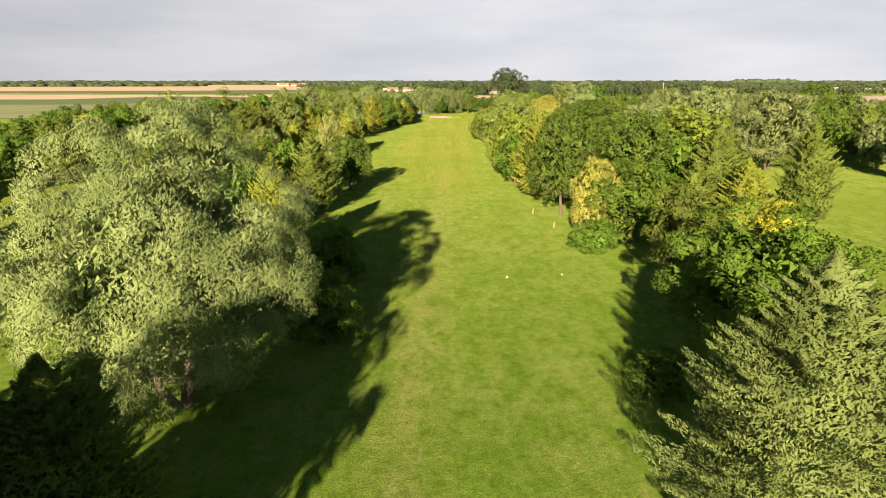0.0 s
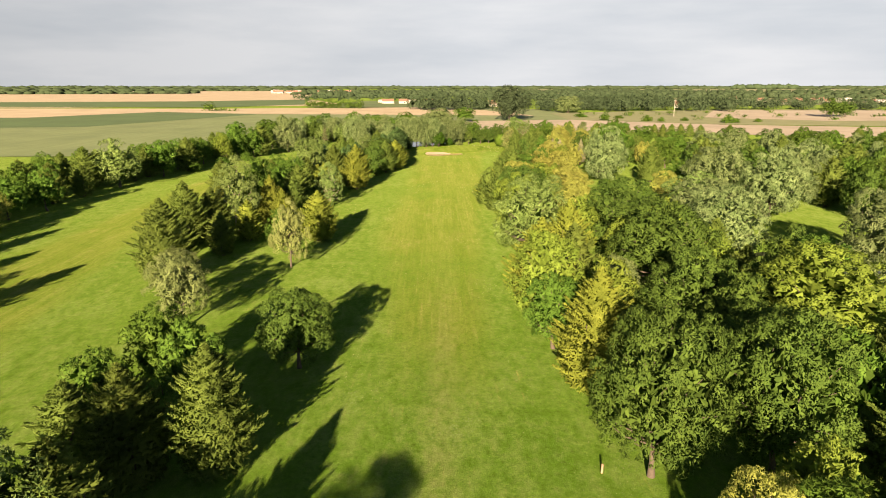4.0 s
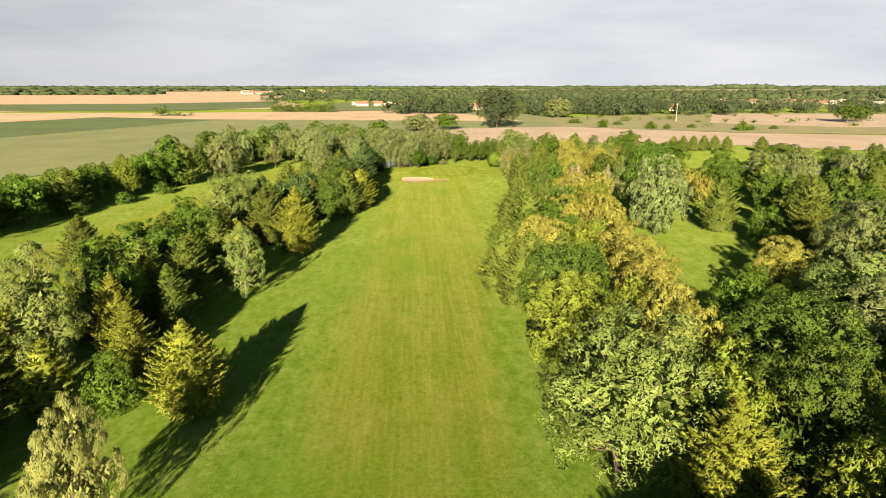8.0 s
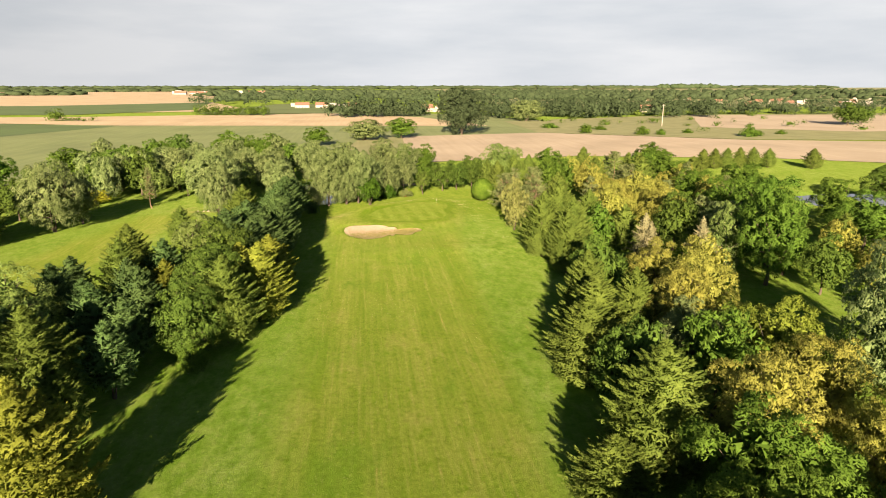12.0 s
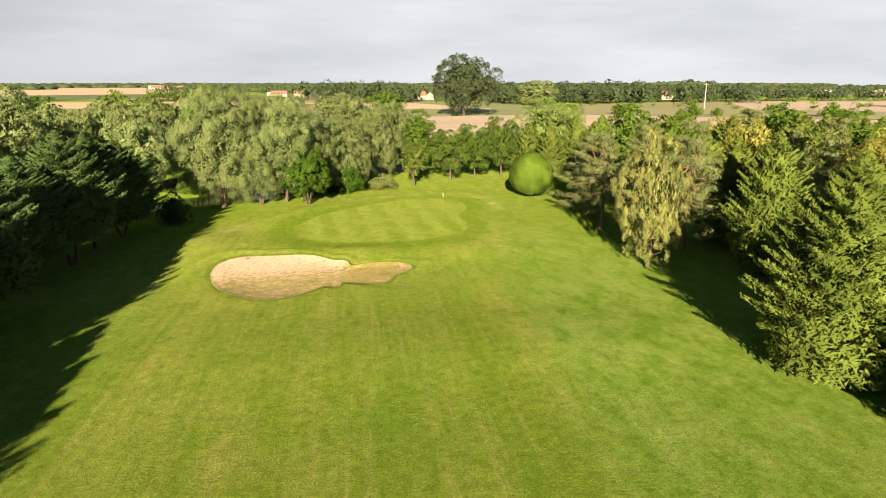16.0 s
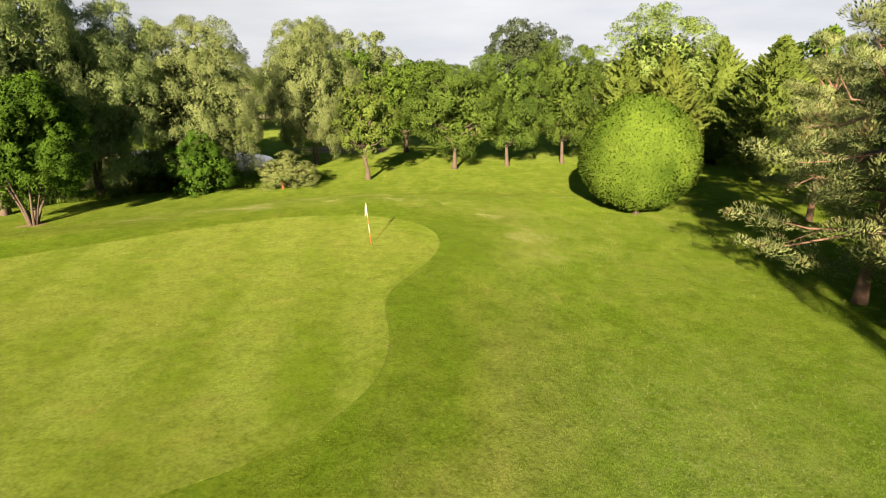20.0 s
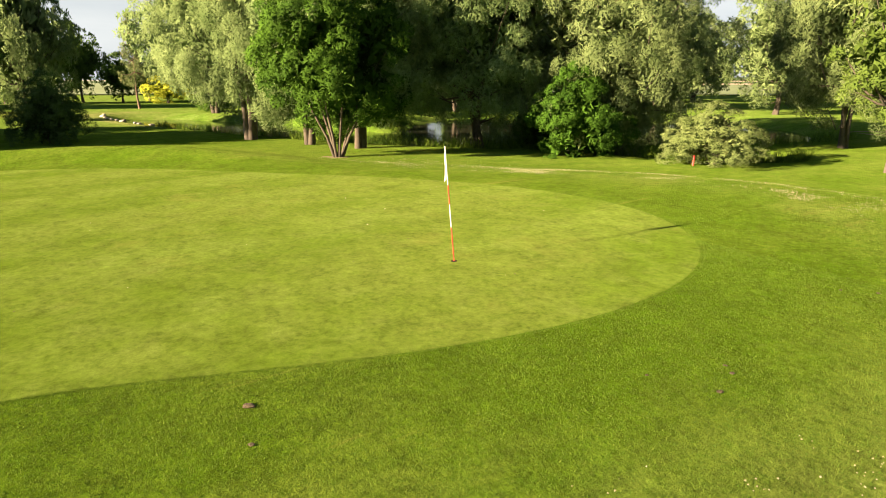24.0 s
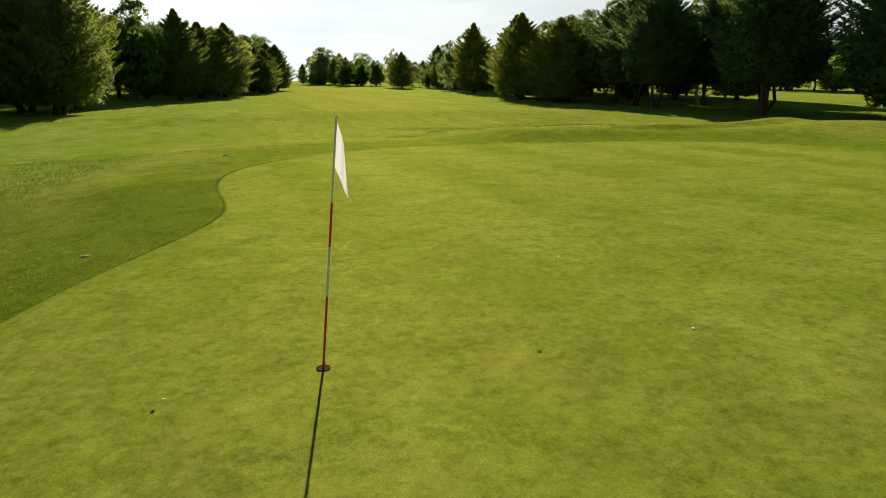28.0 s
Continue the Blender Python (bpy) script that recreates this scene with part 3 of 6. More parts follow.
field("field_5", ((-700, 1120), (-360, 1100), (-243, 1230), (-300, 1600), (-527, 1440), (-1500, 1300)), MAIZE, "green crop strip between wheat fields", 0.55)
field("field_6", ((-214, 1110), (60, 1080), (60, 1420), (-155, 1476)), BEET, "bright green crop field beside a hedge", 0.6)
field("field_7", ((18, 560), (29, 722), (144, 745), (272, 663), (640, 560), (1200, 470), (1200, 400), (600, 440), (300, 510), (222, 555), (120, 580)), SOIL, "bare brown stubble field", 0.3)
field("field_8", ((144, 748), (272, 666), (1200, 480), (2500, 700), (2500, 1000), (420, 1010), (150, 900)), PASTURE, "rough pasture dotted with shrubs", 0.36)
field("field_9", ((310, 790), (410, 720), (900, 740), (1000, 960), (405, 985)), SOIL, "pale harvested field", 0.45)
field("field_10", ((250, 1200), (2600, 1300), (4700, 2600), (4700, 4700), (300, 4700)), PASTURE, "pale fields towards the horizon", 0.4)
field("field_12", ((-60, 905), (-40, 700), (160, 700), (175, 1000), (70, 1085), (-60, 1085)), MEADOW, "dull green meadow between the fields", 0.26)
field("field_11", ((-14, 552), (24, 556), (30, 722), (0, 722), (-10, 642)), PASTURE, "dry rough meadow behind the pond", 0.33)

# ---- bare patches ----
DIRT = solid("bare_dirt", (0.19, 0.145, 0.08), (0.13, 0.105, 0.05), 2.5, 1.0, 0.5)


def bare_patch(x, y, rx, ry, seed, label):
    """Worn earth with a ragged edge that lies on the turf."""
    r = random.Random(seed)
    waves = [(k, r.uniform(-0.5, 0.5) / k, r.uniform(0, 6.28)) for k in range(2, 8)]
    bm = bmesh.new()
    ring = []
    for i in range(40):
        t = i * math.pi / 20
        f = 1 + sum(s * math.sin(k * t + p) for k, s, p in waves) * 0.6
        px, py = x + rx * f * math.cos(t), y + ry * f * math.sin(t)
        ring.append(bm.verts.new((px, py, float(land(px, py)) + 0.008)))
    mid = bm.verts.new((x, y, float(land(x, y)) + 0.010))
    for i in range(40):
        bm.faces.new((mid, ring[i], ring[(i + 1) % 40]))
    tagged(new("bare_patch", bm_mesh(bm, "bare_patch", DIRT, True)), label, "bare earth", kind="structure")


bare_patch(1.3, 450.2, 0.8, 0.55, 2, "bare earth round the stems of the leafy tree")
bare_patch(15.5, 493, 6.5, 3.5, 4, "bare pale ground beyond the pond")


# ---- trees ----
def unit(v):
    return v / np.maximum(np.linalg.norm(v, axis=-1, keepdims=True), 1e-6)


def sprays(rng, P, A, N, L, W, D):
    """Leaf sprays: tilted three-cornered blades at places P, along A, facing N; they take the light like the bulge D they cover."""
    A = unit(A)
    N = unit(N - A * (N * A).sum(1, keepdims=True))
    B = np.cross(N, A)
    L, W = L[:, None], W[:, None]
    fold = N * W * rng.uniform(0.1, 0.35, (len(P), 1))
    v = np.stack([P - A * L * 0.5 + B * W * 0.2, P + B * W * 0.5 - fold, P + A * L * 0.5 - B * W * 0.45 - fold * 0.5], 1)
    f = np.arange(len(P) * 3).reshape(-1, 3)[:, ::-1]
    return v.reshape(-1, 3), f, np.repeat(unit(unit(D) * np.array([0.84, 0.84, 0.42]) + N * 0.18), 3, 0)


def around(rng, n):
    return unit(rng.normal(size=(n, 3)))


def lobes(rng, h, w, base, count, cards, size, slim=0.5, droop=0.3, lobe=(0.14, 0.24), egg=0.15, gap=0.0, flat=1.0, fill=0.26):
    """A broad crown: leafy bulges round the ends of the limbs, with gaps between them."""
    a, c, zc = w / 2, (h - base) / 2, (h + base) / 2
    k = np.arange(count) + 0.5
    phi, cz = k * 2.39996 + rng.uniform(0, 6.3), 1 - 2 * k / count
    s = np.sqrt(1 - cz * cz)
    u = unit(np.stack([s * np.cos(phi), s * np.sin(phi), cz], 1) + rng.normal(0, 0.16, (count, 3)))
    f = rng.uniform(0.64, 0.86, (count, 1))
    C = u * f * np.array([a, a, c])
    C[:, :2] *= 1 - egg * u[:, 2:3]
    r = rng.uniform(*lobe, count) * w
    C[:, 2] = np.clip(C[:, 2], -c + r * 0.6, c - r * 0.75 * flat)
    if gap:
        keep = rng.random(count) > gap
        C, r, u = C[keep], r[keep], u[keep]
    # each bulge is a cluster of smaller clumps
    m = 8
    sd = unit(around(rng, len(r) * m) + 0.85 * np.repeat(unit(C), m, 0) + np.array([0, 0, 0.3]))
    sr = np.repeat(r, m) * rng.uniform(0.26, 0.46, len(r) * m)
    S = np.repeat(C, m, 0) + sd * (np.repeat(r, m) * rng.uniform(0.55, 0.88, len(r) * m))[:, None] * np.array([1, 1, flat])
    which = rng.choice(len(sr), cards, p=sr ** 2 / (sr ** 2).sum())
    d = unit(around(rng, cards) + 0.6 * sd[which] + np.array([0, 0, 0.3]))
    P = S[which] + d * (sr[which] * (1.05 - 0.45 * rng.random(cards) ** 1.7))[:, None] * np.array([1, 1, 0.5 + 0.5 * flat])
    which = which // m
    inner = rng.random(cards) < fill
    P[inner] = C[which][inner] * rng.uniform(0.25, 0.86, (inner.sum(), 1)) + rng.normal(0, 0.04 * w, (inner.sum(), 3))
    P[:, 2] += zc
    N = d + 0.5 * around(rng, cards)
    A = around(rng, cards) + np.array([0, 0, -droop])
    L = size * rng.uniform(0.65, 1.35, cards) * np.where(inner, 2.6, 1.0)
    C2 = C.copy()
    C2[:, 2] += zc
    return P, A, N, L, L * slim * np.where(inner, 1.4, 1.0), C2, d + 0.75 * unit(C[which])


def fronds(rng, h, w, base, branches, per, size, lift=0.55, sharp=1.55, rag=0.22, wide=0.2, slim=0.44):
    """A conifer: plumed boughs from the stem, longest low down, each tapering to a tip that turns up, over a dense inner crown."""
    q = np.sort(rng.random(branches) ** 0.85)
    z0 = base + q * (h - base) * 0.93
    reach_at = lambda v: np.where(v < wide, 0.78 + 0.22 * (v / wide), np.maximum(1 - np.clip((v - wide) / (1 - wide), 0, 1) ** sharp * 0.98, 0.02))
    R = reach_at(q) * w / 2 * rng.uniform(1 - rag, 1 + rag * 0.6, branches)
    az = np.arange(branches) * 2.39996 + rng.normal(0, 0.3, branches)
    b = np.repeat(np.arange(branches), per)
    n = len(b)
    s = rng.uniform(0.22, 1.0, n) ** 0.75
    out = np.stack([np.cos(az), np.sin(az), np.zeros(branches)], 1)[b]
    side = np.stack([-np.sin(az), np.cos(az), np.zeros(branches)], 1)[b]
    up = np.array([0, 0, 1.0])
    rise = (0.12 * s + lift * s ** 2.2) * R[b] * (0.55 + 0.45 * q[b])
    girth = (0.21 * R[b] + 0.22) * (1.04 - s) ** 0.65
    turn, far = rng.uniform(0, 6.283, n), np.sqrt(rng.uniform(0.25, 1.0, n))
    off = side * (np.cos(turn) * girth * far)[:, None] + up * (np.sin(turn) * girth * far * 0.62)[:, None]
    P = out * (R[b] * s)[:, None] + off
    P[:, 2] = np.minimum(P[:, 2] + z0[b] + rise, h)
    tip = unit(off)
    A = out * 0.75 + up * 0.75 + tip * 0.45 + 0.35 * around(rng, n)
    N = tip * 0.8 + out * 0.5 + up * 0.3 + 0.4 * around(rng, n)
    D = tip * 0.75 + out * 0.65 + up * 0.30
    L = size * rng.uniform(0.7, 1.4, n) * (1.15 - 0.35 * s)
    m = n // 2
    v = rng.random(m) ** 1.1
    phi = rng.uniform(0, 6.283, m)
    r = reach_at(v) * w / 2 * rng.uniform(0.25, 0.82, m)
    o = np.stack([np.cos(phi), np.sin(phi), np.zeros(m)], 1)
    P = np.concatenate((P, o * r[:, None] + np.stack([0 * v, 0 * v, base + v * (h - base) * 0.95], 1)))
    A = np.concatenate((A, around(rng, m) + np.array([0, 0, 0.6])))
    N = np.concatenate((N, o + 0.4 * around(rng, m)))
    D = np.concatenate((D, o * 0.9 + np.array([0, 0, 0.1])))
    L = np.concatenate((L, size * 1.35 * rng.uniform(0.7, 1.3, m)))
    return P, A, N, L, L * slim, None, D


def boughs(rng, h, w, base, count, tufts, cards, size, slim=0.34):
    """A pine: spreading boughs, longest low down, that carry separate tufts of needles on their outer half."""
    q = np.sort(rng.random(count) ** 0.9)
    z0 = base + q * (h - base) * 0.95
    R = w / 2 * (1 - 0.72 * q ** 1.3) * rng.uniform(0.62, 1.06, count)
    az = np.arange(count) * 2.39996 + rng.normal(0, 0.35, count)
    b = np.repeat(np.arange(count), tufts)
    s = np.tile(np.linspace(0.30, 1.0, tufts), count) + rng.normal(0, 0.05, count * tufts)
    out = np.stack([np.cos(az), np.sin(az), np.zeros(count)], 1)
    side = np.stack([-np.sin(az), np.cos(az), np.zeros(count)], 1)
    C = out[b] * (R[b] * s)[:, None] + side[b] * (rng.normal(0, 0.13, len(b)) * R[b])[:, None]
    C[:, 2] = z0[b] + R[b] * (0.20 * s ** 2 - 0.06) + rng.normal(0, 0.14, len(b))
    r = rng.uniform(0.38, 0.74, len(b)) * w / 11
    which = rng.choice(len(b), cards, p=r ** 2 / (r ** 2).sum())
    d = unit(around(rng, cards) + np.array([0, 0, 0.25]))
    P = C[which] + d * (r[which] * (1.05 - 0.5 * rng.random(cards) ** 1.6))[:, None] * np.array([1, 1, 0.62])
    A = d * 0.8 + np.array([0, 0, 0.55]) + 0.35 * around(rng, cards)
    N = d + 0.5 * around(rng, cards)
    L = size * rng.uniform(0.7, 1.35, cards)
    ends = out * R[:, None] * 0.9 + np.stack([0 * R, 0 * R, z0 + 0.08 * R], 1)
    return P, A, N, L, L * slim, ends, d + 0.45 * out[b][which]


def tube(path, radii, sides=7):
    """A tapering limb along a bent line."""
    path, radii = np.asarray(path, float), np.asarray(radii, float)
    way = np.gradient(path, axis=0)
    way = unit(way)
    ref = np.where(np.abs(way[:, 2:3]) > 0.9, np.array([[1.0, 0, 0]]), np.array([[0, 0, 1.0]]))
    u = unit(np.cross(way, ref))
    v = np.cross(way, u)
    t = np.linspace(0, 2 * math.pi, sides, endpoint=False)
    ring = path[:, None] + radii[:, None, None] * (u[:, None] * np.cos(t)[None, :, None] + v[:, None] * np.sin(t)[None, :, None])
    f = [(i * sides + j, i * sides + (j + 1) % sides, (i + 1) * sides + (j + 1) % sides, (i + 1) * sides + j) for i in range(len(path) - 1) for j in range(sides)]
    return ring.reshape(-1, 3), np.array(f)


def join(pieces):
    vs, fs, at = [], [], 0
    for v, f in pieces:
        vs.append(v)
        fs.append(f + at)
        at += len(v)
    return np.concatenate(vs), np.concatenate(fs)


def stem(rng, h, w, base, ends, stems=1, thick=0.022, top=0.8, fork=0.55):
    """Trunk or trunks with limbs that reach into the bulges of the crown."""
    pieces = []
    r0 = h * thick / math.sqrt(stems)
    heads = []
    for k in range(stems):
        az = k * 2 * math.pi / stems + rng.uniform(0, 1)
        lean = 0 if stems == 1 else w * rng.uniform(0.10, 0.2)
        s = np.linspace(0, 1, 7)
        foot = 0 if stems == 1 else r0 * 0.9
        x = (foot + lean * s ** 1.2) * math.cos(az) + np.cumsum(rng.normal(0, 0.012 * h, 7)) * (s > 0)
        y = (foot + lean * s ** 1.2) * math.sin(az) + np.cumsum(rng.normal(0, 0.012 * h, 7)) * (s > 0)
        p = np.stack([x, y, -0.25 + s * h * top], 1)
        pieces.append(tube(p, r0 * (1.25 - 0.95 * s ** 0.8) + (s == 0) * r0 * 0.35, 8))
        heads.append(p)
    if ends is not None:
        for e in ends:
            p = heads[rng.integers(stems)]
            i = int(np.clip(np.searchsorted(p[:, 2], max(base * 0.8, e[2] * fork)), 1, 5))
            a = p[i]
            mid = (a + e) / 2 + rng.normal(0, 0.03 * w, 3)
            mid[2] -= 0.02 * h
            pieces.append(tube([a, mid, e], [r0 * 0.42, r0 * 0.26, r0 * 0.08], 5))
    return join(pieces)


# kind: build, height, width, foliage, bark, label words, category
def make_crown(kind, rng, fine):
    k = (0.36, 1.4, 2.9, 5.0, 8.0)[fine]
    s = (1.50, 0.79, 0.58, 0.44, 0.35)[fine]
    q = lambda n: int(n * k)
    if kind == "tallwillow":
        return 18, 16, 1.2, lobes(rng, 18, 16, 0.9, 68, q(25000), 0.50 * s, 0.42, 0.5, (0.09, 0.16), 0.12, 0.10, 1.0, 0.2), 3, LEAF["willow"], BARK
    if kind == "willow":
        return 18, 16, 0.8, lobes(rng, 18, 16, 0.8, 60, q(16500 if fine < 2 else 23000), (0.58 if fine < 2 else 0.60) * s, 0.52 if fine < 2 else 0.32, 1.1, (0.09, 0.17), 0.12, 0.04), 3, LEAF["willow"], BARK
    if kind == "silver":
        return 16, 13, 1.4, lobes(rng, 16, 13, 1.4, 42, q(12500), 0.40 * s, 0.55, 0.3, (0.11, 0.19), 0.15, 0.06), 1, LEAF["silver"], BARK
    if kind == "round":
        return 14, 11, 1.6, lobes(rng, 14, 11, 1.6, 30, q(9800), 0.46 * s, 0.58, 0.3, (0.12, 0.21), 0.15, 0.05), 1, LEAF["round"], BARK
    if kind == "dark":
        return 16, 15, 1.4, lobes(rng, 16, 15, 1.4, 42, q(13500), 0.50 * s, 0.6, 0.25, (0.11, 0.18), 0.12), 1, LEAF["dark"], BARK
    if kind == "stemmed":
        return 11, 10.4, 2.5, lobes(rng, 11, 10.4, 1.9, 40, q(9500), 0.42 * s, 0.6, 0.25, (0.11, 0.18), 0.10, 0.03), 1, LEAF["dark"], BARK
    if kind == "light":
        return 16, 12, 1.6, lobes(rng, 16, 12, 1.6, 46, q(12500), 0.46 * s, 0.6, 0.3, (0.10, 0.17), 0.2), 1, LEAF["light"], BARK
    if kind == "pale":
        return 12, 10, 1.5, lobes(rng, 12, 10, 1.5, 34, q(9500), 0.38 * s, 0.5, 0.3, (0.10, 0.18), 0.2, 0.05, 1.0, 0.12), 1, LEAF["pale"], BARK
    if kind in ("cypress", "cypgold", "stemcypress"):
        return 14.5, 9, 1.9, fronds(rng, 14.5, 9, 2.9 if kind == "stemcypress" else 0.9, (70, 150, 230)[fine], (42, 118, 190)[fine], 0.58 * s), 2, LEAF["cypdark" if kind == "stemcypress" else kind], BARK
    if kind == "cedar":
        return 17, 12, 1.2, fronds(rng, 17, 12, 1.2, 230, 420, 0.27 * s, 0.35, 1.9, 0.28), 1, LEAF["cypsilver"], BARK
    if kind == "golden":
        return 14, 12, 1.2, lobes(rng, 14, 12, 1.0, 46, q(17500), 0.36 * s, 0.5, 0.9, (0.10, 0.17), 0.15, 0.05), 1, LEAF["golden"], BARK
    if kind == "weeping":
        return 15, 9, 1.3, lobes(rng, 15, 9, 0.5, 48, q(15000), 0.34 * s, 0.4, 2.2, (0.085, 0.14), 0.3, 0.12, 1.9, 0.12), 1, LEAF["weeping"], BARK
    if kind == "birch":
        return 15, 9, 2.2, lobes(rng, 15, 9, 0.7, 38, q(9500), 0.40 * s, 0.46, 0.7, (0.11, 0.2), 0.25, 0.08, 1.0, 0.12), 1, LEAF["birch"], BARK_WHITE
    if kind == "young":
        return 9, 5.6, 2.0, lobes(rng, 9, 5.6, 2.0, 34, 14000, 0.17, 0.55, 0.3, (0.10, 0.17), 0.15, 0.2), 1, LEAF["cypress"], BARK
    if kind in ("pine", "highpine"):
        return 14, 11, 1.0, boughs(rng, 14, 11, 1.3 if kind == "pine" else 3.4, 50, 9, q(24000), 0.31 * s), 1, LEAF["pine"], BARK_RED
    if kind == "dry":
        return 13, 7.5, 1.5, fronds(rng, 13, 7.5, 1.5, 100, 80, 0.44 * s, 0.3, 1.2, 0.3), 1, LEAF["pinkpine"], BARK_RED
    if kind in ("bush", "darkbush", "palebush", "leafbush"):
        leafy = {"bush": "round", "darkbush": "cypdark", "palebush": "pale", "leafbush": "fresh"}[kind]
        return 6, 6.5, 0.1, lobes(rng, 6, 6.5, -0.9, 40, q(6800), (0.40 if kind == "leafbush" else 0.30) * s, 0.5, 0.1, (0.10, 0.17), 0.42, 0.0, 0.9, 0.3), 3, LEAF[leafy], BARK
    if kind == "yellow":
        return 6, 6, 0.3, lobes(rng, 6, 6, 0.3, 20, q(4200), 0.36 * s, 0.55, 0.1, (0.14, 0.24), 0.1), 3, LEAF["yellow"], BARK
    return 35, 42, 3.0, lobes(rng, 35, 42, 3.0, 60, 26000, 0.95, 0.6, 0.2, (0.09, 0.17), 0.15), 3, LEAF["far"], BARK


WORDS = {
    "willow": ("large grey-green willow with several stems and clumped foliage", "willow tree"),
    "tallwillow": ("tall grey-green willow with dense rounded clumps of foliage", "willow tree"),
    "silver": ("broad tree with pale silvery green leaves", "tree"),
    "round": ("leafy green broadleaf tree with a rounded crown", "tree"),
    "dark": ("dense dark green broadleaf tree with a wide crown", "tree"),
    "stemmed": ("dense green tree with a domed crown on a bare stem", "tree"),
    "light": ("bright yellow-green broadleaf tree in full leaf", "tree"),
    "pale": ("thin pale tree with sparse beige-green foliage", "tree"),
    "cypress": ("tall feathery green cypress with layered boughs", "conifer"),
    "stemcypress": ("dark feathery cypress with bare stems under the boughs", "conifer"),
    "cypgold": ("golden-tipped feathery cypress with layered boughs", "conifer"),
    "cedar": ("large greyish green conifer with open nodding boughs", "conifer"),
    "golden": ("golden weeping willow with yellow hanging strands", "willow tree"),
    "weeping": ("weeping birch with long yellow-green hanging branches", "birch tree"),
    "birch": ("slender birch with light open foliage and pale bark", "birch tree"),
    "pine": ("spreading blue-grey pine with reddish trunk", "pine tree"),
    "highpine": ("blue-green pine with a bare reddish trunk under its crown", "pine tree"),
    "dry": ("narrow conifer with brownish grey dry needles", "conifer"),
    "young": ("young slender tree with open green foliage", "tree"),
    "bush": ("rounded green leafy shrub on the grass", "shrub"),
    "darkbush": ("dense dark evergreen shrub growing down to the grass", "shrub"),
    "palebush": ("pale grey-green leafy shrub on the pond bank", "shrub"),
    "leafbush": ("glossy green broad-leaved shrub on the pond bank", "shrub"),
    "yellow": ("bright yellow leafy shrub", "shrub"),
    "grove": ("huge dark spreading tree standing alone in the fields", "tree"),
}
PROTO = {}
NAMES = {"willow": "willow_tree", "tallwillow": "willow_tree", "golden": "willow_tree", "weeping": "birch_tree", "birch": "birch_tree", "pine": "pine_tree", "highpine": "pine_tree", "bush": "shrub", "darkbush": "shrub", "palebush": "shrub", "leafbush": "shrub", "yellow": "shrub", "cypress": "cypress_tree", "stemcypress": "cypress_tree", "cypgold": "cypress_tree", "cedar": "conifer_tree", "dry": "conifer_tree"}


def proto(kind, number, fine):
    key = (kind, number, fine)
    if key not in PROTO:
        rng = np.random.default_rng(sum(map(ord, kind)) * 7 + number * 13 + fine)
        h, w, base, (P, A, N, L, W, ends, D), stems, leafy, bark = make_crown(kind, rng, fine)
        v, f, nrm = sprays(rng, P, A, N, L, W, D)
        crown = add_mesh("crown", v, f, leafy, normals=nrm)
        tv, tf = stem(rng, h, w, base, None if not fine or ends is None else ends, stems, {"bush": 0.012, "darkbush": 0.012, "palebush": 0.012, "leafbush": 0.012, "birch": 0.012, "weeping": 0.011, "pine": 0.015, "stemcypress": 0.015, "stemmed": 0.018}.get(kind, 0.020), 0.8 if "pine" in kind else 0.58 if kind in ("cypress", "stemcypress", "cypgold", "cedar", "dry") else 0.7, 0.93 if "pine" in kind else 0.55)
        trunk = add_mesh("trunk", tv, tf, bark, True)
        PROTO[key] = (h, w, crown, trunk)
    return PROTO[key]


planted = random.Random(5)
STANDS = []


def plant(kind, x, y, h, w, fine=1, group="", label=""):
    words, category = WORDS[kind]
    h0, w0, crown, trunk = proto(kind, planted.randrange(3 if kind in ("cypress", "round", "willow", "golden") else 2), fine)
    STANDS.append((x, y))
    if kind in ("cypress", "cypgold"):
        w *= 1.14
    name = NAMES.get(kind, "broadleaf_tree")
    ob = tagged(new(name), label or words, category, group)
    ob.matrix_world = Matrix.LocRotScale((x, y, float(land(x, y))), Euler((0, 0, planted.uniform(0, 6.28))), (w / w0, w / w0, h / h0))
    part("trunk", trunk, ob)
    part("crown", crown, ob)
    return ob


def row(kind, places, fine=1, group=""):
    for x, y, h, w in places:
        plant(kind, x, y, h, w, fine, group)


# the belt between the two fairways
belt = "trees between the two fairways"
row("cypress", ((-17, 23.9, 13, 8),), 2, belt)
row("cypress", ((-31, 110, 13.7, 9), (-23.2, 112, 15, 8.8), (-54.4, 175.4, 18, 12), (-61.6, 205.2, 17, 11), (-58.1, 213.5, 14, 8.5), (-42.5, 238, 13, 8.5), (-43.7, 250, 15.2, 10.5), (-46, 260, 13.5, 8.5), (-75.8, 275.4, 14, 9.5), (-40, 299.3, 16.8, 9.5)), 1, belt)
row("cypress", ((-43.3, 319, 14, 11), (-23, 336.5, 15, 10.5), (-44.4, 354.3, 14, 8.5), (-47, 366, 14, 10), (-46.6, 401.6, 10.7, 7.3), (-33, 404, 13, 9.5), (-34, 417, 13.5, 9.5)), 1, belt)
row("stemcypress", ((-20.3, 383.7, 14.2, 10), (-28.5, 391.3, 13.7, 11.5), (-22, 398.4, 15.2, 12), (-24, 410.5, 13.4, 12), (-22.6, 417.6, 15.4, 12.4), (-22.8, 424.8, 14.4, 12.6), (-21.6, 431.0, 13.2, 11.8)), 2, belt)
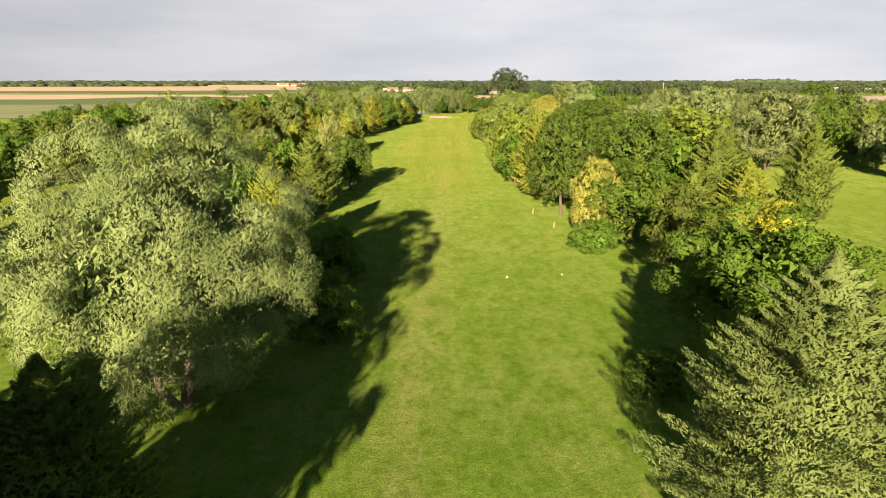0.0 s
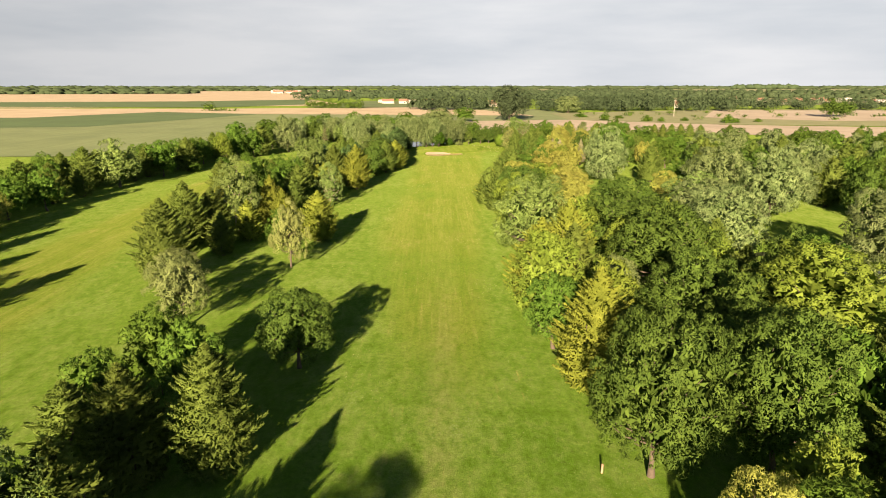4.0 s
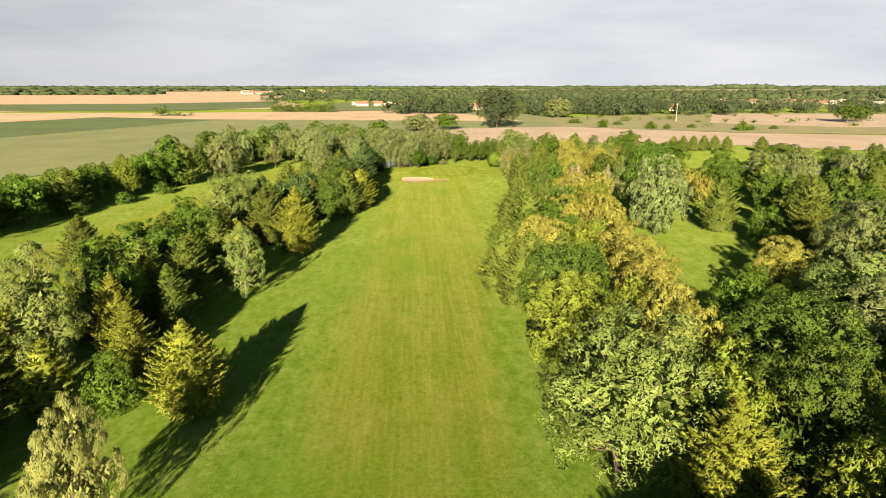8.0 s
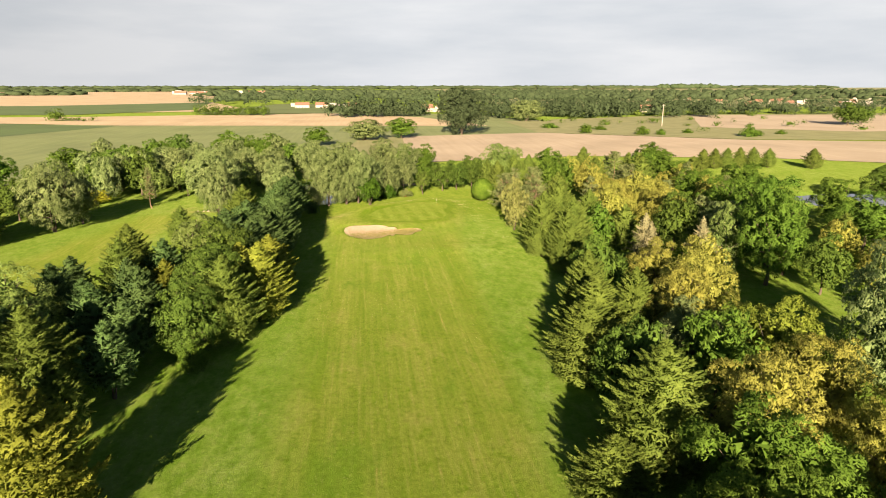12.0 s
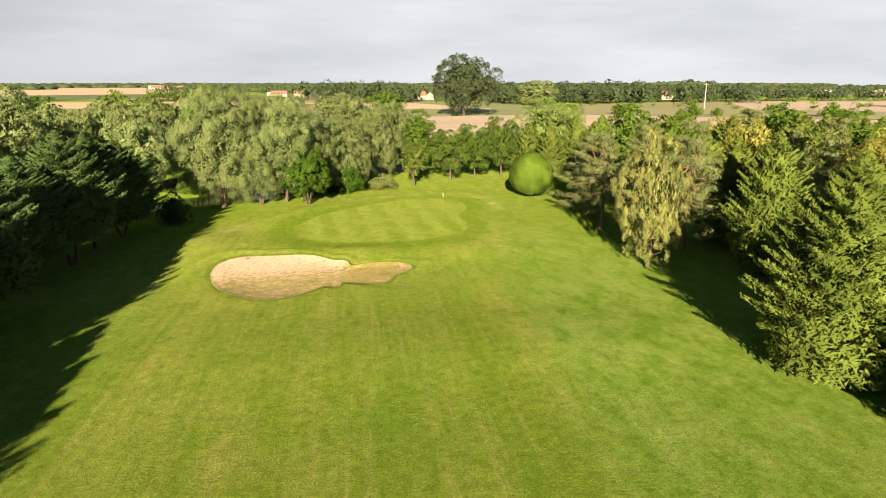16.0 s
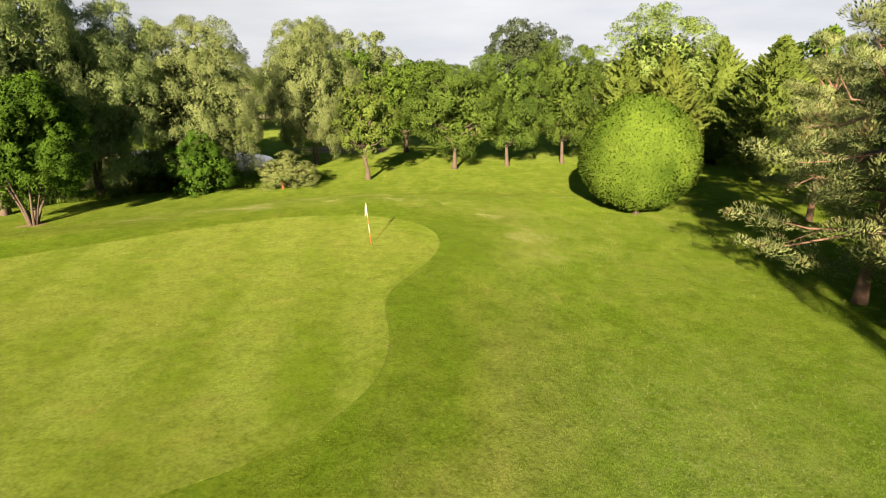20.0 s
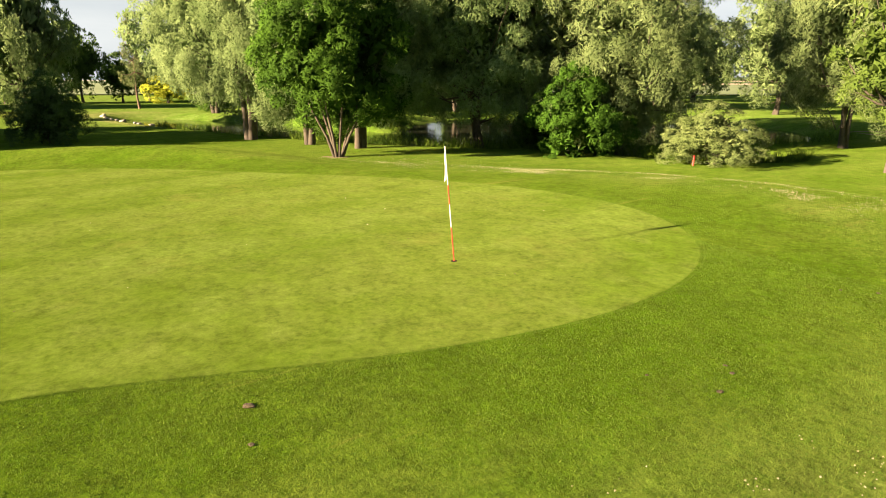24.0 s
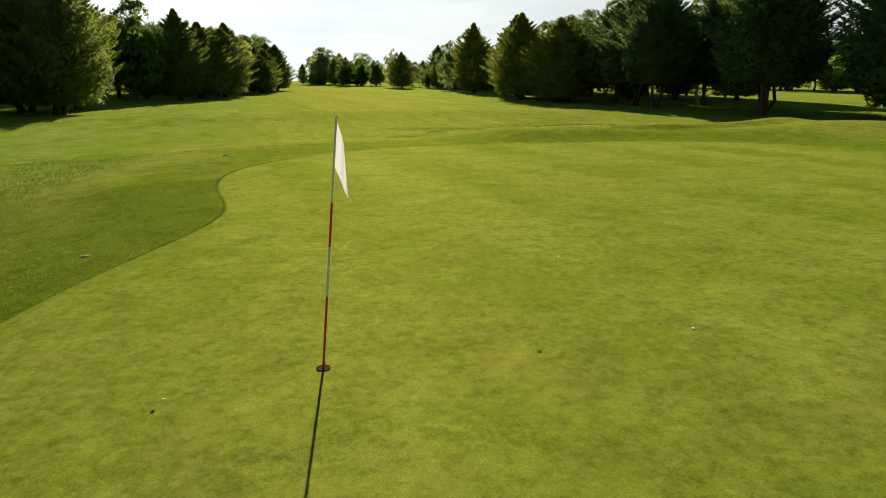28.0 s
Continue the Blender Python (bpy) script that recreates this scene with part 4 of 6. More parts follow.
row("cypgold", ((-30.5, 291, 17.5, 11.4), (-21.3, 78.1, 15.3, 8.1), (-30.2, 210.4, 13.6, 9.8), (-41.7, 220.6, 12.5, 7.6), (-46.4, 226.9, 15.2, 7.3), (-38.8, 270, 13.1, 9.5), (-19.3, 347.3, 14.2, 10.5), (-36.8, 353.3, 10, 6.6), (-24, 355.3, 12.2, 10), (-19.5, 361, 12.2, 10.5)), 1, belt)
row("dark", ((-26.5, 341, 12.5, 11.5), (-27.5, 349, 13, 12), (-27, 331, 12, 10.5), (-28.5, 362, 14, 12.5)), 1, belt)
row("stemcypress", ((-24.5, 368, 13.5, 11.5), (-23, 375.5, 14.5, 12), (-31, 379, 14, 12)), 1, belt)
row("willow", ((-19.4, 42.1, 21.5, 21.2),), 4, belt)
# unseen trees behind the start, added to shade the grass on the left
row("willow", ((-20, 3, 19.5, 15), (-30, -6, 14, 15), (-33, 14, 19, 14)), 0, belt)
row("cypress", ((-20.5, 8, 16.5, 9), (-11, -16, 14, 9), (-34, 10, 14, 9), (-33, 26, 13, 9)), 0, belt)
row("golden", ((-27.7, 68.2, 13, 11),), 1, belt)
row("silver", ((-35.1, 91.6, 17.5, 14.5), (-51.5, 306.5, 18, 14.5), (-53.5, 333, 15, 14)), 1, belt)
row("round", ((-50.2, 233.7, 18.3, 11.5), (-60.8, 271.6, 13, 14), (-53.9, 279, 11, 10.5), (-63.7, 307.6, 11.4, 9.4)), 1, belt)
row("dark", ((-19.8, 136.4, 11.8, 11),), 1, belt)
row("pale", ((-41.8, 150.8, 13, 9.5), (-46.5, 162.2, 11, 10)), 1, belt)
row("weeping", ((-32.2, 186.7, 15.3, 8.6),), 1, belt)
row("birch", ((-53.4, 220, 20.5, 12), (-34.8, 256.2, 15, 8.2), (-35.2, 372, 14, 11.5)), 1, belt)
row("bush", ((-10.8, 54.6, 6.5, 6.6), (-15.3, 58.9, 6, 8.2), (-12.8, 73, 7.2, 7.6), (-40.6, 211.9, 8, 7.4), (-26.1, 326.7, 4.9, 4)), 1, belt)
row("darkbush", ((-17.2, 438.5, 4.6, 5.0),), 3, belt)

# the wood on the other side of the fairway
wood = "trees of the wood beside the fairway"
row("cedar", ((15.5, 24, 17.5, 12.5),), 1, wood)
row("round", ((25.5, 47.5, 14.3, 15.2),), 2, wood)
row("dark", ((34, 110.5, 17.8, 14), (21.6, 110.8, 18, 13.5), (35.5, 121, 14.4, 12), (38.1, 144.5, 15.2, 13.8), (41.5, 167, 18.3, 20), (40, 190.8, 16, 14.5), (44.5, 203, 17, 18), (24.2, 233.6, 16, 15.5), (202, 390, 14, 20), (187, 406, 14, 20), (172.8, 424, 14, 20)), 1, wood)
row("round", ((28.3, 90, 12, 12.5), (17.4, 143, 12, 9.6), (32.5, 282.9, 14, 13), (30.6, 279.6, 12, 9.4), (91.1, 292.3, 10.6, 8.1), (79.8, 352.3, 20, 12.5), (89, 367.8, 21, 15.5), (122.5, 430.2, 15, 16), (116.1, 470.4, 14, 17), (100, 420, 15, 13), (97, 398, 15, 13), (108, 350, 14, 12), (118, 372, 15, 14), (131, 398, 14, 14)), 1, wood)
row("cypress", ((60.9, 103.1, 17.7, 9.2), (46.8, 107, 15.8, 11.5), (24.3, 138.5, 12, 9.2), (19.1, 247.6, 14, 9.8), (28.3, 253.5, 14, 10.5), (16.8, 257.8, 13, 9.8), (23, 259.5, 13, 9.6), (20.5, 275, 11, 9.5), (99.8, 287.4, 20, 12), (21.4, 289, 9, 8.5), (28.7, 295.1, 15.7, 12), (86.5, 308, 16, 11), (28.6, 316.3, 13, 11), (32.2, 323.4, 13.5, 11.4), (40.7, 328.5, 13, 8.1)), 1, wood)
row("cypress", ((34.8, 333.8, 14.7, 9), (42.4, 366.5, 14.6, 8.5), (45.6, 373, 16, 10), (41, 380, 16.3, 10.5)), 2, wood)
row("cypress", ((104.7, 382, 13, 12), (51.7, 402.9, 15.7, 8.4), (56, 391, 14.5, 9), (55, 415, 14, 9.5), (60, 430, 13.5, 9), (46.8, 476.5, 12, 7.9)), 1, wood)
row("cypgold", ((48.2, 97.7, 12, 8.5), (20.3, 129.3, 17.6, 11), (18.3, 162, 17, 12), (27.7, 184, 16, 9.5), (17.8, 258.4, 12.2, 10)), 1, wood)
row("light", ((53.5, 136.5, 18.2, 20), (17.8, 152, 16.5, 12.5), (21.5, 219.5, 16, 14.5), (49.1, 305.8, 15, 11.4)), 1, wood)
row("silver", ((52.8, 485.3, 16.5, 17),), 2, wood)
row("silver", ((21, 193, 19.3, 18), (72, 230, 15, 16), (61, 494, 14, 12)), 1, wood)
row("willow", ((87.5, 167, 21, 22), (71.6, 219.5, 14.5, 18), (63, 188.6, 17.5, 18.5), (97.8, 236, 21, 20), (86, 246, 21, 20), (67.5, 305.5, 22.2, 17.6), (42.4, 314.2, 12, 9.7), (84.8, 377, 13, 12), (138, 377, 16, 18), (112, 252, 20, 18)), 1, wood)
row("golden", ((23.6, 93, 12, 8.5), (35, 208.8, 14, 10), (36.6, 220, 14, 10.3), (39.6, 236.5, 14, 11.5), (41.8, 248, 14, 13), (43, 262, 14, 12.5), (73.8, 254.4, 12, 11.2), (29.2, 267.8, 13, 9.6), (26.4, 272, 13, 9.5), (47.4, 285, 14.8, 11), (38.1, 292.4, 14, 12), (47, 296, 14, 13), (45.9, 323.4, 14, 9.5), (50.5, 328, 14, 13)), 1, wood)
row("golden", ((50, 340, 13.5, 11), (75.6, 390.9, 14, 13), (64.8, 399, 14, 13), (70, 408, 14, 13), (80, 404, 14, 13)), 1, wood)
row("pale", ((30.6, 157.1, 11, 9),), 1, wood)
row("young", ((25.6, 65, 13.6, 7.6),), 1, wood)
row("bush", ((21.6, 86, 4.8, 7), (30.5, 69, 4, 5), (16.6, 43.4, 4.2, 5.2)), 1, wood)
row("dry", ((54.7, 353.3, 14.4, 8.2), (70, 361, 13.3, 7.2), (61.3, 369.5, 12.6, 7.6)), 1, wood)
row("birch", ((75.6, 361, 16.2, 8.4),), 1, wood)
row("weeping", ((40.7, 407.3, 14.8, 8.6),), 2, wood)
row("highpine", ((43.0, 426.7, 13.2, 11.0),), 2, wood)
row("pine", ((48.4, 413.5, 16, 11.7), (43.9, 434.9, 12.4, 11.2), (54, 437, 14, 11), (51, 450, 12, 9)), 2, wood)
row("cypress", ((57.4, 478.1, 13.6, 8), (63.5, 478.4, 13.6, 8.5), (50, 473, 12, 7.5), (57, 466, 13, 8.5)), 1, wood)
row("bush", ((64.9, 249.4, 7.6, 9), (68, 243, 6, 9), (46, 466, 4, 5)), 1, wood)
row("yellow", ((50.8, 90.9, 5.9, 5.6),), 1, wood)

# round the pond behind the green
bank = "trees round the pond behind the green"
row("tallwillow", ((-2.6, 453.8, 18.2, 13), (-6.7, 452.3, 18.4, 12.5), (0.6, 460.8, 15.8, 12), (6.8, 466.0, 15.5, 12), (-12.5, 450.3, 19.8, 14.5), (14.7, 478.5, 15, 10)), 3, bank)
row("willow", ((-50.9, 459, 19.8, 18.5), (-82.5, 431.4, 13.8, 10), (-45.5, 438.8, 16.5, 10.4), (-30, 466, 14, 12), (-49.5, 506.8, 14, 15.9), (-86, 421.5, 20, 17), (-76, 500, 16, 20), (-36, 486, 15, 13)), 1, bank)
row("highpine", ((-70, 453.5, 13.5, 5.2),), 1, bank)
row("dark", ((-101, 444.5, 13, 9), (-104, 450, 13.5, 9), (-99, 456, 8.5, 8), (-106, 462, 8.5, 9), (-103, 438, 13, 10)), 0, bank)
row("yellow", ((-90, 462, 4.6, 8),), 1, bank)
row("young", ((20.9, 468.6, 9.2, 5.8),), 1, bank)
row("stemmed", ((29.2, 475.0, 10.9, 10.4), (34.9, 477.0, 11.0, 9.6), (41.2, 479, 12.4, 9.2)), 3, bank)
row("round", ((24, 490, 11.5, 9), (28.5, 535, 12, 10.5), (16, 500, 13, 8)), 1, bank)
row("leafbush", ((8.2, 461.6, 4.9, 5.4), (3.9, 463.2, 3.2, 4.0)), 3, bank)
row("palebush", ((14.5, 464.6, 3.0, 5.2),), 3, bank)

# the far side of the other fairway
rank = "trees along the far side of the other fairway"
row("cypress", ((-86.9, 145.9, 14, 10.5), (-96, 130, 14, 10), (-104, 158, 14, 10), (-112, 182, 14, 10), (-120, 205, 14, 11), (-128, 262, 14, 11), (-131.7, 290.1, 16.5, 13), (-124, 324, 13.5, 13), (-114.5, 344.2, 15.6, 13), (-97, 404, 17.5, 14), (-138, 300, 14, 12), (-143, 270, 14, 12)), 0, rank)
row("round", ((-98, 145, 12, 10), (-117.8, 325.2, 15.6, 13), (-116.5, 357, 13.1, 12.6), (-105.5, 389, 15.2, 12.4), (-99.5, 397, 15.6, 12), (-126, 236, 13, 12), (-135, 318, 13, 12), (-130, 345, 12, 12), (-122, 378, 12, 12)), 0, rank)
# out of view, added only to throw shadows across the other fairway
row("cypress", ((-58, 58, 14, 10), (-66, 72, 15, 10), (-70, 90, 14, 10), (-82, 104, 15, 10), (-78, 60, 14, 11)), 0, rank)
row("golden", ((-121, 222, 12, 12),), 0, rank)
row("silver", ((-122.5, 296, 19, 16),), 0, rank)
row("light", ((-107.5, 372, 15.4, 9.6),), 1, rank)
row("bush", ((-104, 360, 4.5, 7), (-110, 340, 4.5, 7), (-98, 380, 5, 7)), 0, rank)

# beyond the course
yonder = "trees beyond the course"
row("round", ((-103.8, 520, 13, 14), (-126.4, 530, 13, 17), (-64.8, 560, 17, 18), (127, 507, 14, 17), (-28.8, 652.5, 12.6, 18), (28.5, 705, 15.2, 22), (-140, 500, 13, 14), (10, 560, 10, 9)), 0, yonder)
row("dark", ((-88, 560, 16, 18), (-50, 600, 13, 14), (459.6, 792, 21, 24), (480, 800, 18, 22)), 0, yonder)
row("willow", ((2.2, 694.8, 14.8, 30), (-60, 535, 15, 18), (-40, 545, 15, 17), (174.8, 905, 22, 36)), 0, yonder)
row("grove", ((78, 735, 35, 41),), 1, yonder)
row("cypress", ((160, 520, 10, 8), (167, 522, 10, 8), (174, 523, 10, 8), (181, 524, 10, 8), (188, 524, 10, 8), (195, 522, 9.5, 8), (214, 516, 9.8, 10), (20, 545, 12, 8)), 0, "hedge of conifers at the edge of the course")
row("bush", ((290.5, 687, 9, 12), (219, 716, 7, 12), (181, 738, 8, 12), (168, 796, 5, 16), (233, 712, 5, 8), (300, 690, 5, 9), (262, 725, 4, 9), (205, 770, 4, 12), (330, 705, 4, 8)), 0, yonder)
row("bush", ((-22, 467.5, 3, 4.5), (-31, 466, 2.6, 4), (-41, 463.5, 3, 5), (-55, 460, 3, 5)), 1, bank)
row("tallwillow", ((18, 506, 16, 12), (8, 512, 17, 14), (-8, 514, 16, 14), (-24, 512, 16, 14)), 1, bank)


def fill(kinds, zone, spacing, low, high, fine, group, seed):
    """More trees where the growth is closed: a zone is rows of y and the two edges in x."""
    r = random.Random(seed)
    zy = [q[0] for q in zone]
    for _ in range(900):
        y = r.uniform(zy[0], zy[-1])
        x = r.uniform(float(np.interp(y, zy, [q[1] for q in zone])), float(np.interp(y, zy, [q[2] for q in zone])))
        if min((x - a) ** 2 + (y - b) ** 2 for a, b in STANDS) > spacing ** 2:
            h = r.uniform(low, high)
            plant(r.choice(kinds), x, y, h, h * r.uniform(0.62, 0.8), fine, group)


fill(("cypress", "cypress", "round", "cypgold"), ((195, -62, -48), (240, -63, -42), (275, -64, -42), (310, -62, -34)), 7.4, 9.5, 13, 0, belt, 3)
fill(("stemcypress",), ((310, -62, -34), (340, -58, -28), (372, -50, -30)), 7.4, 10, 13, 0, belt, 3)
fill(("cypress", "round"), ((80, -40, -28), (130, -40, -29)), 7.5, 10, 13, 0, belt, 4)
fill(("round", "dark", "cypress", "light"), ((95, 28, 40), (125, 26, 60), (170, 26, 68), (200, 26, 50), (240, 25, 43), (300, 26, 50), (345, 40, 54)), 8.6, 11, 14.5, 0, wood, 5)
fill(("round", "dark", "cypress", "golden", "pine"), ((345, 52, 105), (380, 52, 112), (420, 58, 112), (460, 62, 122), (500, 66, 130)), 9.5, 11, 15, 0, wood, 6)
fill(("dark", "round", "willow", "cypress"), ((150, 105, 150), (220, 118, 170), (290, 108, 200), (360, 118, 230), (410, 205, 240)), 11, 12, 17, 0, "trees across the other lawns", 7)
fill(("cypress", "round", "round"), ((110, -118, -92), (200, -140, -116), (300, -152, -126), (380, -132, -110), (420, -118, -98)), 8.5, 11, 14, 0, rank, 8)
fill(("willow", "willow", "silver", "dark"), ((470, -104, -36), (500, -100, -34)), 9.0, 12, 17, 0, bank, 12)
fill(("willow", "round"), ((495, -95, -30), (550, -120, -20)), 13, 12, 16, 0, yonder, 9)


# ---- distant woods ----
def far_wood(name, spots, leafy, label, rng, reach_size=0.10):
    """Woods too far off to count: many leafy crowns in one mesh."""
    pieces = []
    for x, y, h, w, n in spots:
        P, A, N, L, W, _, D = lobes(rng, h, w, h * 0.05, 14, n, w * reach_size, 0.75, 0.1, (0.16, 0.28), 0.15, 0, 1.0, 0.1)
        P = P + np.array([x, y, 0.0])
        pieces.append(sprays(rng, P, A, D + 0.3 * N, L, W, D))
    v, f = join([p[:2] for p in pieces])
    tagged(new(name, add_mesh(name, v, f, leafy, normals=np.concatenate([p[2] for p in pieces]))), label, "woods", kind="stuff")


rng = np.random.default_rng(21)


def scatter(x0, y0, x1, y1, depth, count, h, w, n):
    s = rng.random(count)
    return [(x0 + (x1 - x0) * t + rng.normal(0, depth * 0.3), y0 + (y1 - y0) * t + rng.normal(0, depth), h * rng.uniform(0.65, 1.15), w * rng.uniform(0.8, 1.3), n) for t in s]


def belt_of(x0, y0, x1, y1, depth, count, h, w, n):
    """Crowns strewn over a strip, with tall and low ones side by side."""
    t = rng.random(count)
    return [(x0 + (x1 - x0) * a + rng.normal(0, w * 0.3), y0 + (y1 - y0) * a + rng.uniform(-depth, depth), h * rng.uniform(0.5, 1.2), w * rng.uniform(0.7, 1.25), n) for a in t]


far_wood("far_woods", scatter(-30, 1015, 70, 1020, 18, 30, 20, 17, 380) + scatter(150, 985, 420, 985, 26, 74, 20, 17, 380) + scatter(440, 1030, 640, 1000, 16, 40, 14, 14, 240), LEAF["far"], "mixed woods among the far fields", rng)
far_wood("far_woods", belt_of(60, 1080, 520, 1140, 45, 110, 17, 16, 200) + scatter(640, 1010, 900, 960, 30, 40, 14, 15, 140), LEAF["far"], "green copses beyond the pasture", rng)
far_wood("far_woods", belt_of(-330, 1600, 500, 1420, 120, 210, 17, 20, 90) + belt_of(420, 1270, 1500, 1270, 150, 420, 14, 17, 90), LEAF["far"], "belts of trees far across the plain", rng)
far_wood("field_hedge", scatter(-205, 1065, -118, 1058, 5, 44, 13, 11, 160), LEAF["dark"], "dark thick hedge of trees between fields", rng)
far_wood("field_grove", scatter(-325, 962, -316, 962, 3, 4, 12, 12, 200) + scatter(-312, 962, -282, 957, 3, 10, 5, 7, 100), LEAF["dark"], "small grove standing in the wheat", rng)


def ridge_wood(name, spots, label):
    """Woods on the skyline: rounded crowns run together."""
    vs, fs, at = [], [], 0
    bm = bmesh.new()
    bmesh.ops.create_icosphere(bm, subdivisions=1, radius=1)
    ball = np.array([v.co[:] for v in bm.verts])
    tri = np.array([[v.index for v in f.verts] for f in bm.faces])
    bm.free()
    for x, y, h, w, _ in spots:
        lump = ball * (1 + rng.normal(0, 0.12, (len(ball), 1)))
        vs.append(lump * np.array([w / 2, w / 2, h * 0.6]) + np.array([x, y, h * 0.4]))
        fs.append(tri + at)
        at += len(ball)
    tagged(new(name, add_mesh(name, np.concatenate(vs), np.concatenate(fs), LEAF["far"], True)), label, "woods", kind="stuff")


ridge_wood("horizon_woods", belt_of(-3800, 2900, -700, 3400, 200, 900, 13, 66, 0) + belt_of(-2800, 4300, 3300, 4450, 120, 1300, 18, 88, 0) + belt_of(500, 2300, 3200, 2300, 700, 1100, 13, 26, 0)
           + belt_of(-2400, 2150, -900, 2450, 60, 420, 12, 38, 0) + belt_of(-500, 2500, 900, 2700, 300, 420, 15, 26, 0) + belt_of(-330, 1900, 900, 1850, 160, 380, 16, 22, 0), "woods along the horizon")
ridge_wood("horizon_woods", belt_of(1950, 4300, 2350, 4300, 40, 60, 30, 60, 0), "wooded rise on the horizon")

# ---- houses ----
PLASTER = solid("cream_plaster", (0.36, 0.35, 0.31), (0.29, 0.28, 0.25), 3.0, 0.9)
ROOF = solid("red_roof_tiles", (0.20, 0.112, 0.082), (0.155, 0.085, 0.065), 5.0, 0.85, 0.3)
SHEET = solid("grey_sheet_roof", (0.38, 0.38, 0.38), (0.30, 0.30, 0.30), 2.0, 0.5)
GLASS = solid("dark_window", (0.03, 0.035, 0.04), (0.02, 0.02, 0.025), 2.0, 0.15)


def box(bm, x0, y0, z0, x1, y1, z1):
    m = bmesh.ops.create_cube(bm, size=1)["verts"]
    for v in m:
        v.co = Vector(((x0 + x1) / 2 + v.co.x * (x1 - x0), (y0 + y1) / 2 + v.co.y * (y1 - y0), (z0 + z1) / 2 + v.co.z * (z1 - z0)))
    return m


def house(x, y, w, d, eaves, ridge, roof, label, turn=0.0):
    ob = tagged(new("house"), label, "house", "houses far beyond the course")
    ob.matrix_world = pose(x, y, 0, 0, 0, turn)
    bm = bmesh.new()
    a = [bm.verts.new(c) for c in ((-w / 2, -d / 2, -0.5), (w / 2, -d / 2, -0.5), (w / 2, d / 2, -0.5), (-w / 2, d / 2, -0.5))]
    b = [bm.verts.new((v.co.x, v.co.y, eaves)) for v in a]
    g = [bm.verts.new((-w / 2, 0, ridge - 0.15)), bm.verts.new((w / 2, 0, ridge - 0.15))]
    for i in range(4):
        if i % 2 == 0:
            bm.faces.new((a[i], a[(i + 1) % 4], b[(i + 1) % 4], b[i]))
    bm.faces.new((a[1], a[2], b[2], g[1], b[1]))
    bm.faces.new((a[3], a[0], b[0], g[0], b[3]))
    part("wall", bm_mesh(bm, "wall", PLASTER), ob)
    bm = bmesh.new()
    for s in (-1, 1):
        q = [(-w / 2 - 0.4, s * (d / 2 + 0.5), eaves - 0.25), (w / 2 + 0.4, s * (d / 2 + 0.5), eaves - 0.25), (w / 2 + 0.4, 0, ridge), (-w / 2 - 0.4, 0, ridge)]
        lo = [bm.verts.new(c) for c in q]
        hi = [bm.verts.new((c[0], c[1], c[2] + 0.22)) for c in q]
        for i in range(4):
            bm.faces.new((lo[i], lo[(i + 1) % 4], hi[(i + 1) % 4], hi[i]))
        bm.faces.new(lo)
        bm.faces.new(hi)
    part("roof", bm_mesh(bm, "roof", roof), ob)
    bm = bmesh.new()
    box(bm, -0.7, -0.03, 0.9, 0.7, 0.06, 2.2)
    win = bm_mesh(bm, "window", GLASS)
    for k in range(max(2, int(w / 4))):
        o = part("window", win, ob)
        o.matrix_basis = pose(-w / 2 + (k + 0.5) * w / max(2, int(w / 4)), -d / 2 - 0.03, 0)
    bm = bmesh.new()
    box(bm, w * 0.28, -0.4, ridge - 0.8, w * 0.28 + 0.7, 0.4, ridge + 0.9)
    part("chimney", bm_mesh(bm, "chimney", ROOF), ob)


for hx, hy, hw, hd, he, hr, ht in ((-92, 1287, 22, 11, 5, 9, 4), (-62, 1290, 18, 10, 5, 9, 0), (-12, 1281, 17, 10, 4.5, 8.5, -6), (92, 1140, 18, 10, 5, 10, 8), (106, 1132, 12, 9, 5, 9, 80), (230, 1075, 14, 10, 6, 12, 30), (395, 1090, 16, 10, 5, 10, -15)):
    house(hx, hy, hw, hd, he, hr, ROOF, "low cream house with a red tiled roof", ht)
for hx, hy, hw, ht in ((-55, 1330, 30, 0), (-30, 1262, 16, 10), (-105, 1340, 20, 5)):
    house(hx, hy, hw, 12, 4.5, 6.5, SHEET, "long farm shed with a pale sheet roof", ht)
village = random.Random(9)
for k in range(30):
    s = village.random()
    house(560 + 620 * s + village.uniform(-40, 40), 1330 + village.uniform(-90, 160), village.uniform(11, 17), 9, 4.5, village.uniform(8, 9.5), ROOF if village.random() < 0.6 else SHEET, "village house with pale walls", village.uniform(-40, 40))
for k in range(30):
    house(-640 + 330 * village.random(), 2560 + village.uniform(-80, 80), village.uniform(14, 24), 11, 5, village.uniform(9, 12), ROOF if village.random() < 0.7 else SHEET, "distant village house with pale walls", village.uniform(-40, 40))

far_wood("field_shrubs", [(rng.uniform(160, 900), rng.uniform(720, 980), rng.uniform(2.5, 6), rng.uniform(6, 15), 90) for _ in range(60)], LEAF["dark"], "low shrubs dotted over the rough pasture", rng)

# ---- mast and cables pole in the pasture ----
CONCRETE = solid("pale_concrete", (0.33, 0.32, 0.30), (0.26, 0.25, 0.23), 4.0, 0.9)
mast = tagged(new("utility_pole"), "tall pale concrete utility pole in the pasture", "pole")
mast.matrix_world = pose(283, 813, 0)
part("shaft", add_mesh("shaft", *tube([(0, 0, -0.5), (0, 0, 10), (0, 0, 20)], [0.42, 0.34, 0.24], 8), CONCRETE), mast)
bm = bmesh.new()
box(bm, -1.6, -0.12, 18.6, 1.6, 0.12, 18.9)
part("crossarm", bm_mesh(bm, "crossarm", CONCRETE), mast)


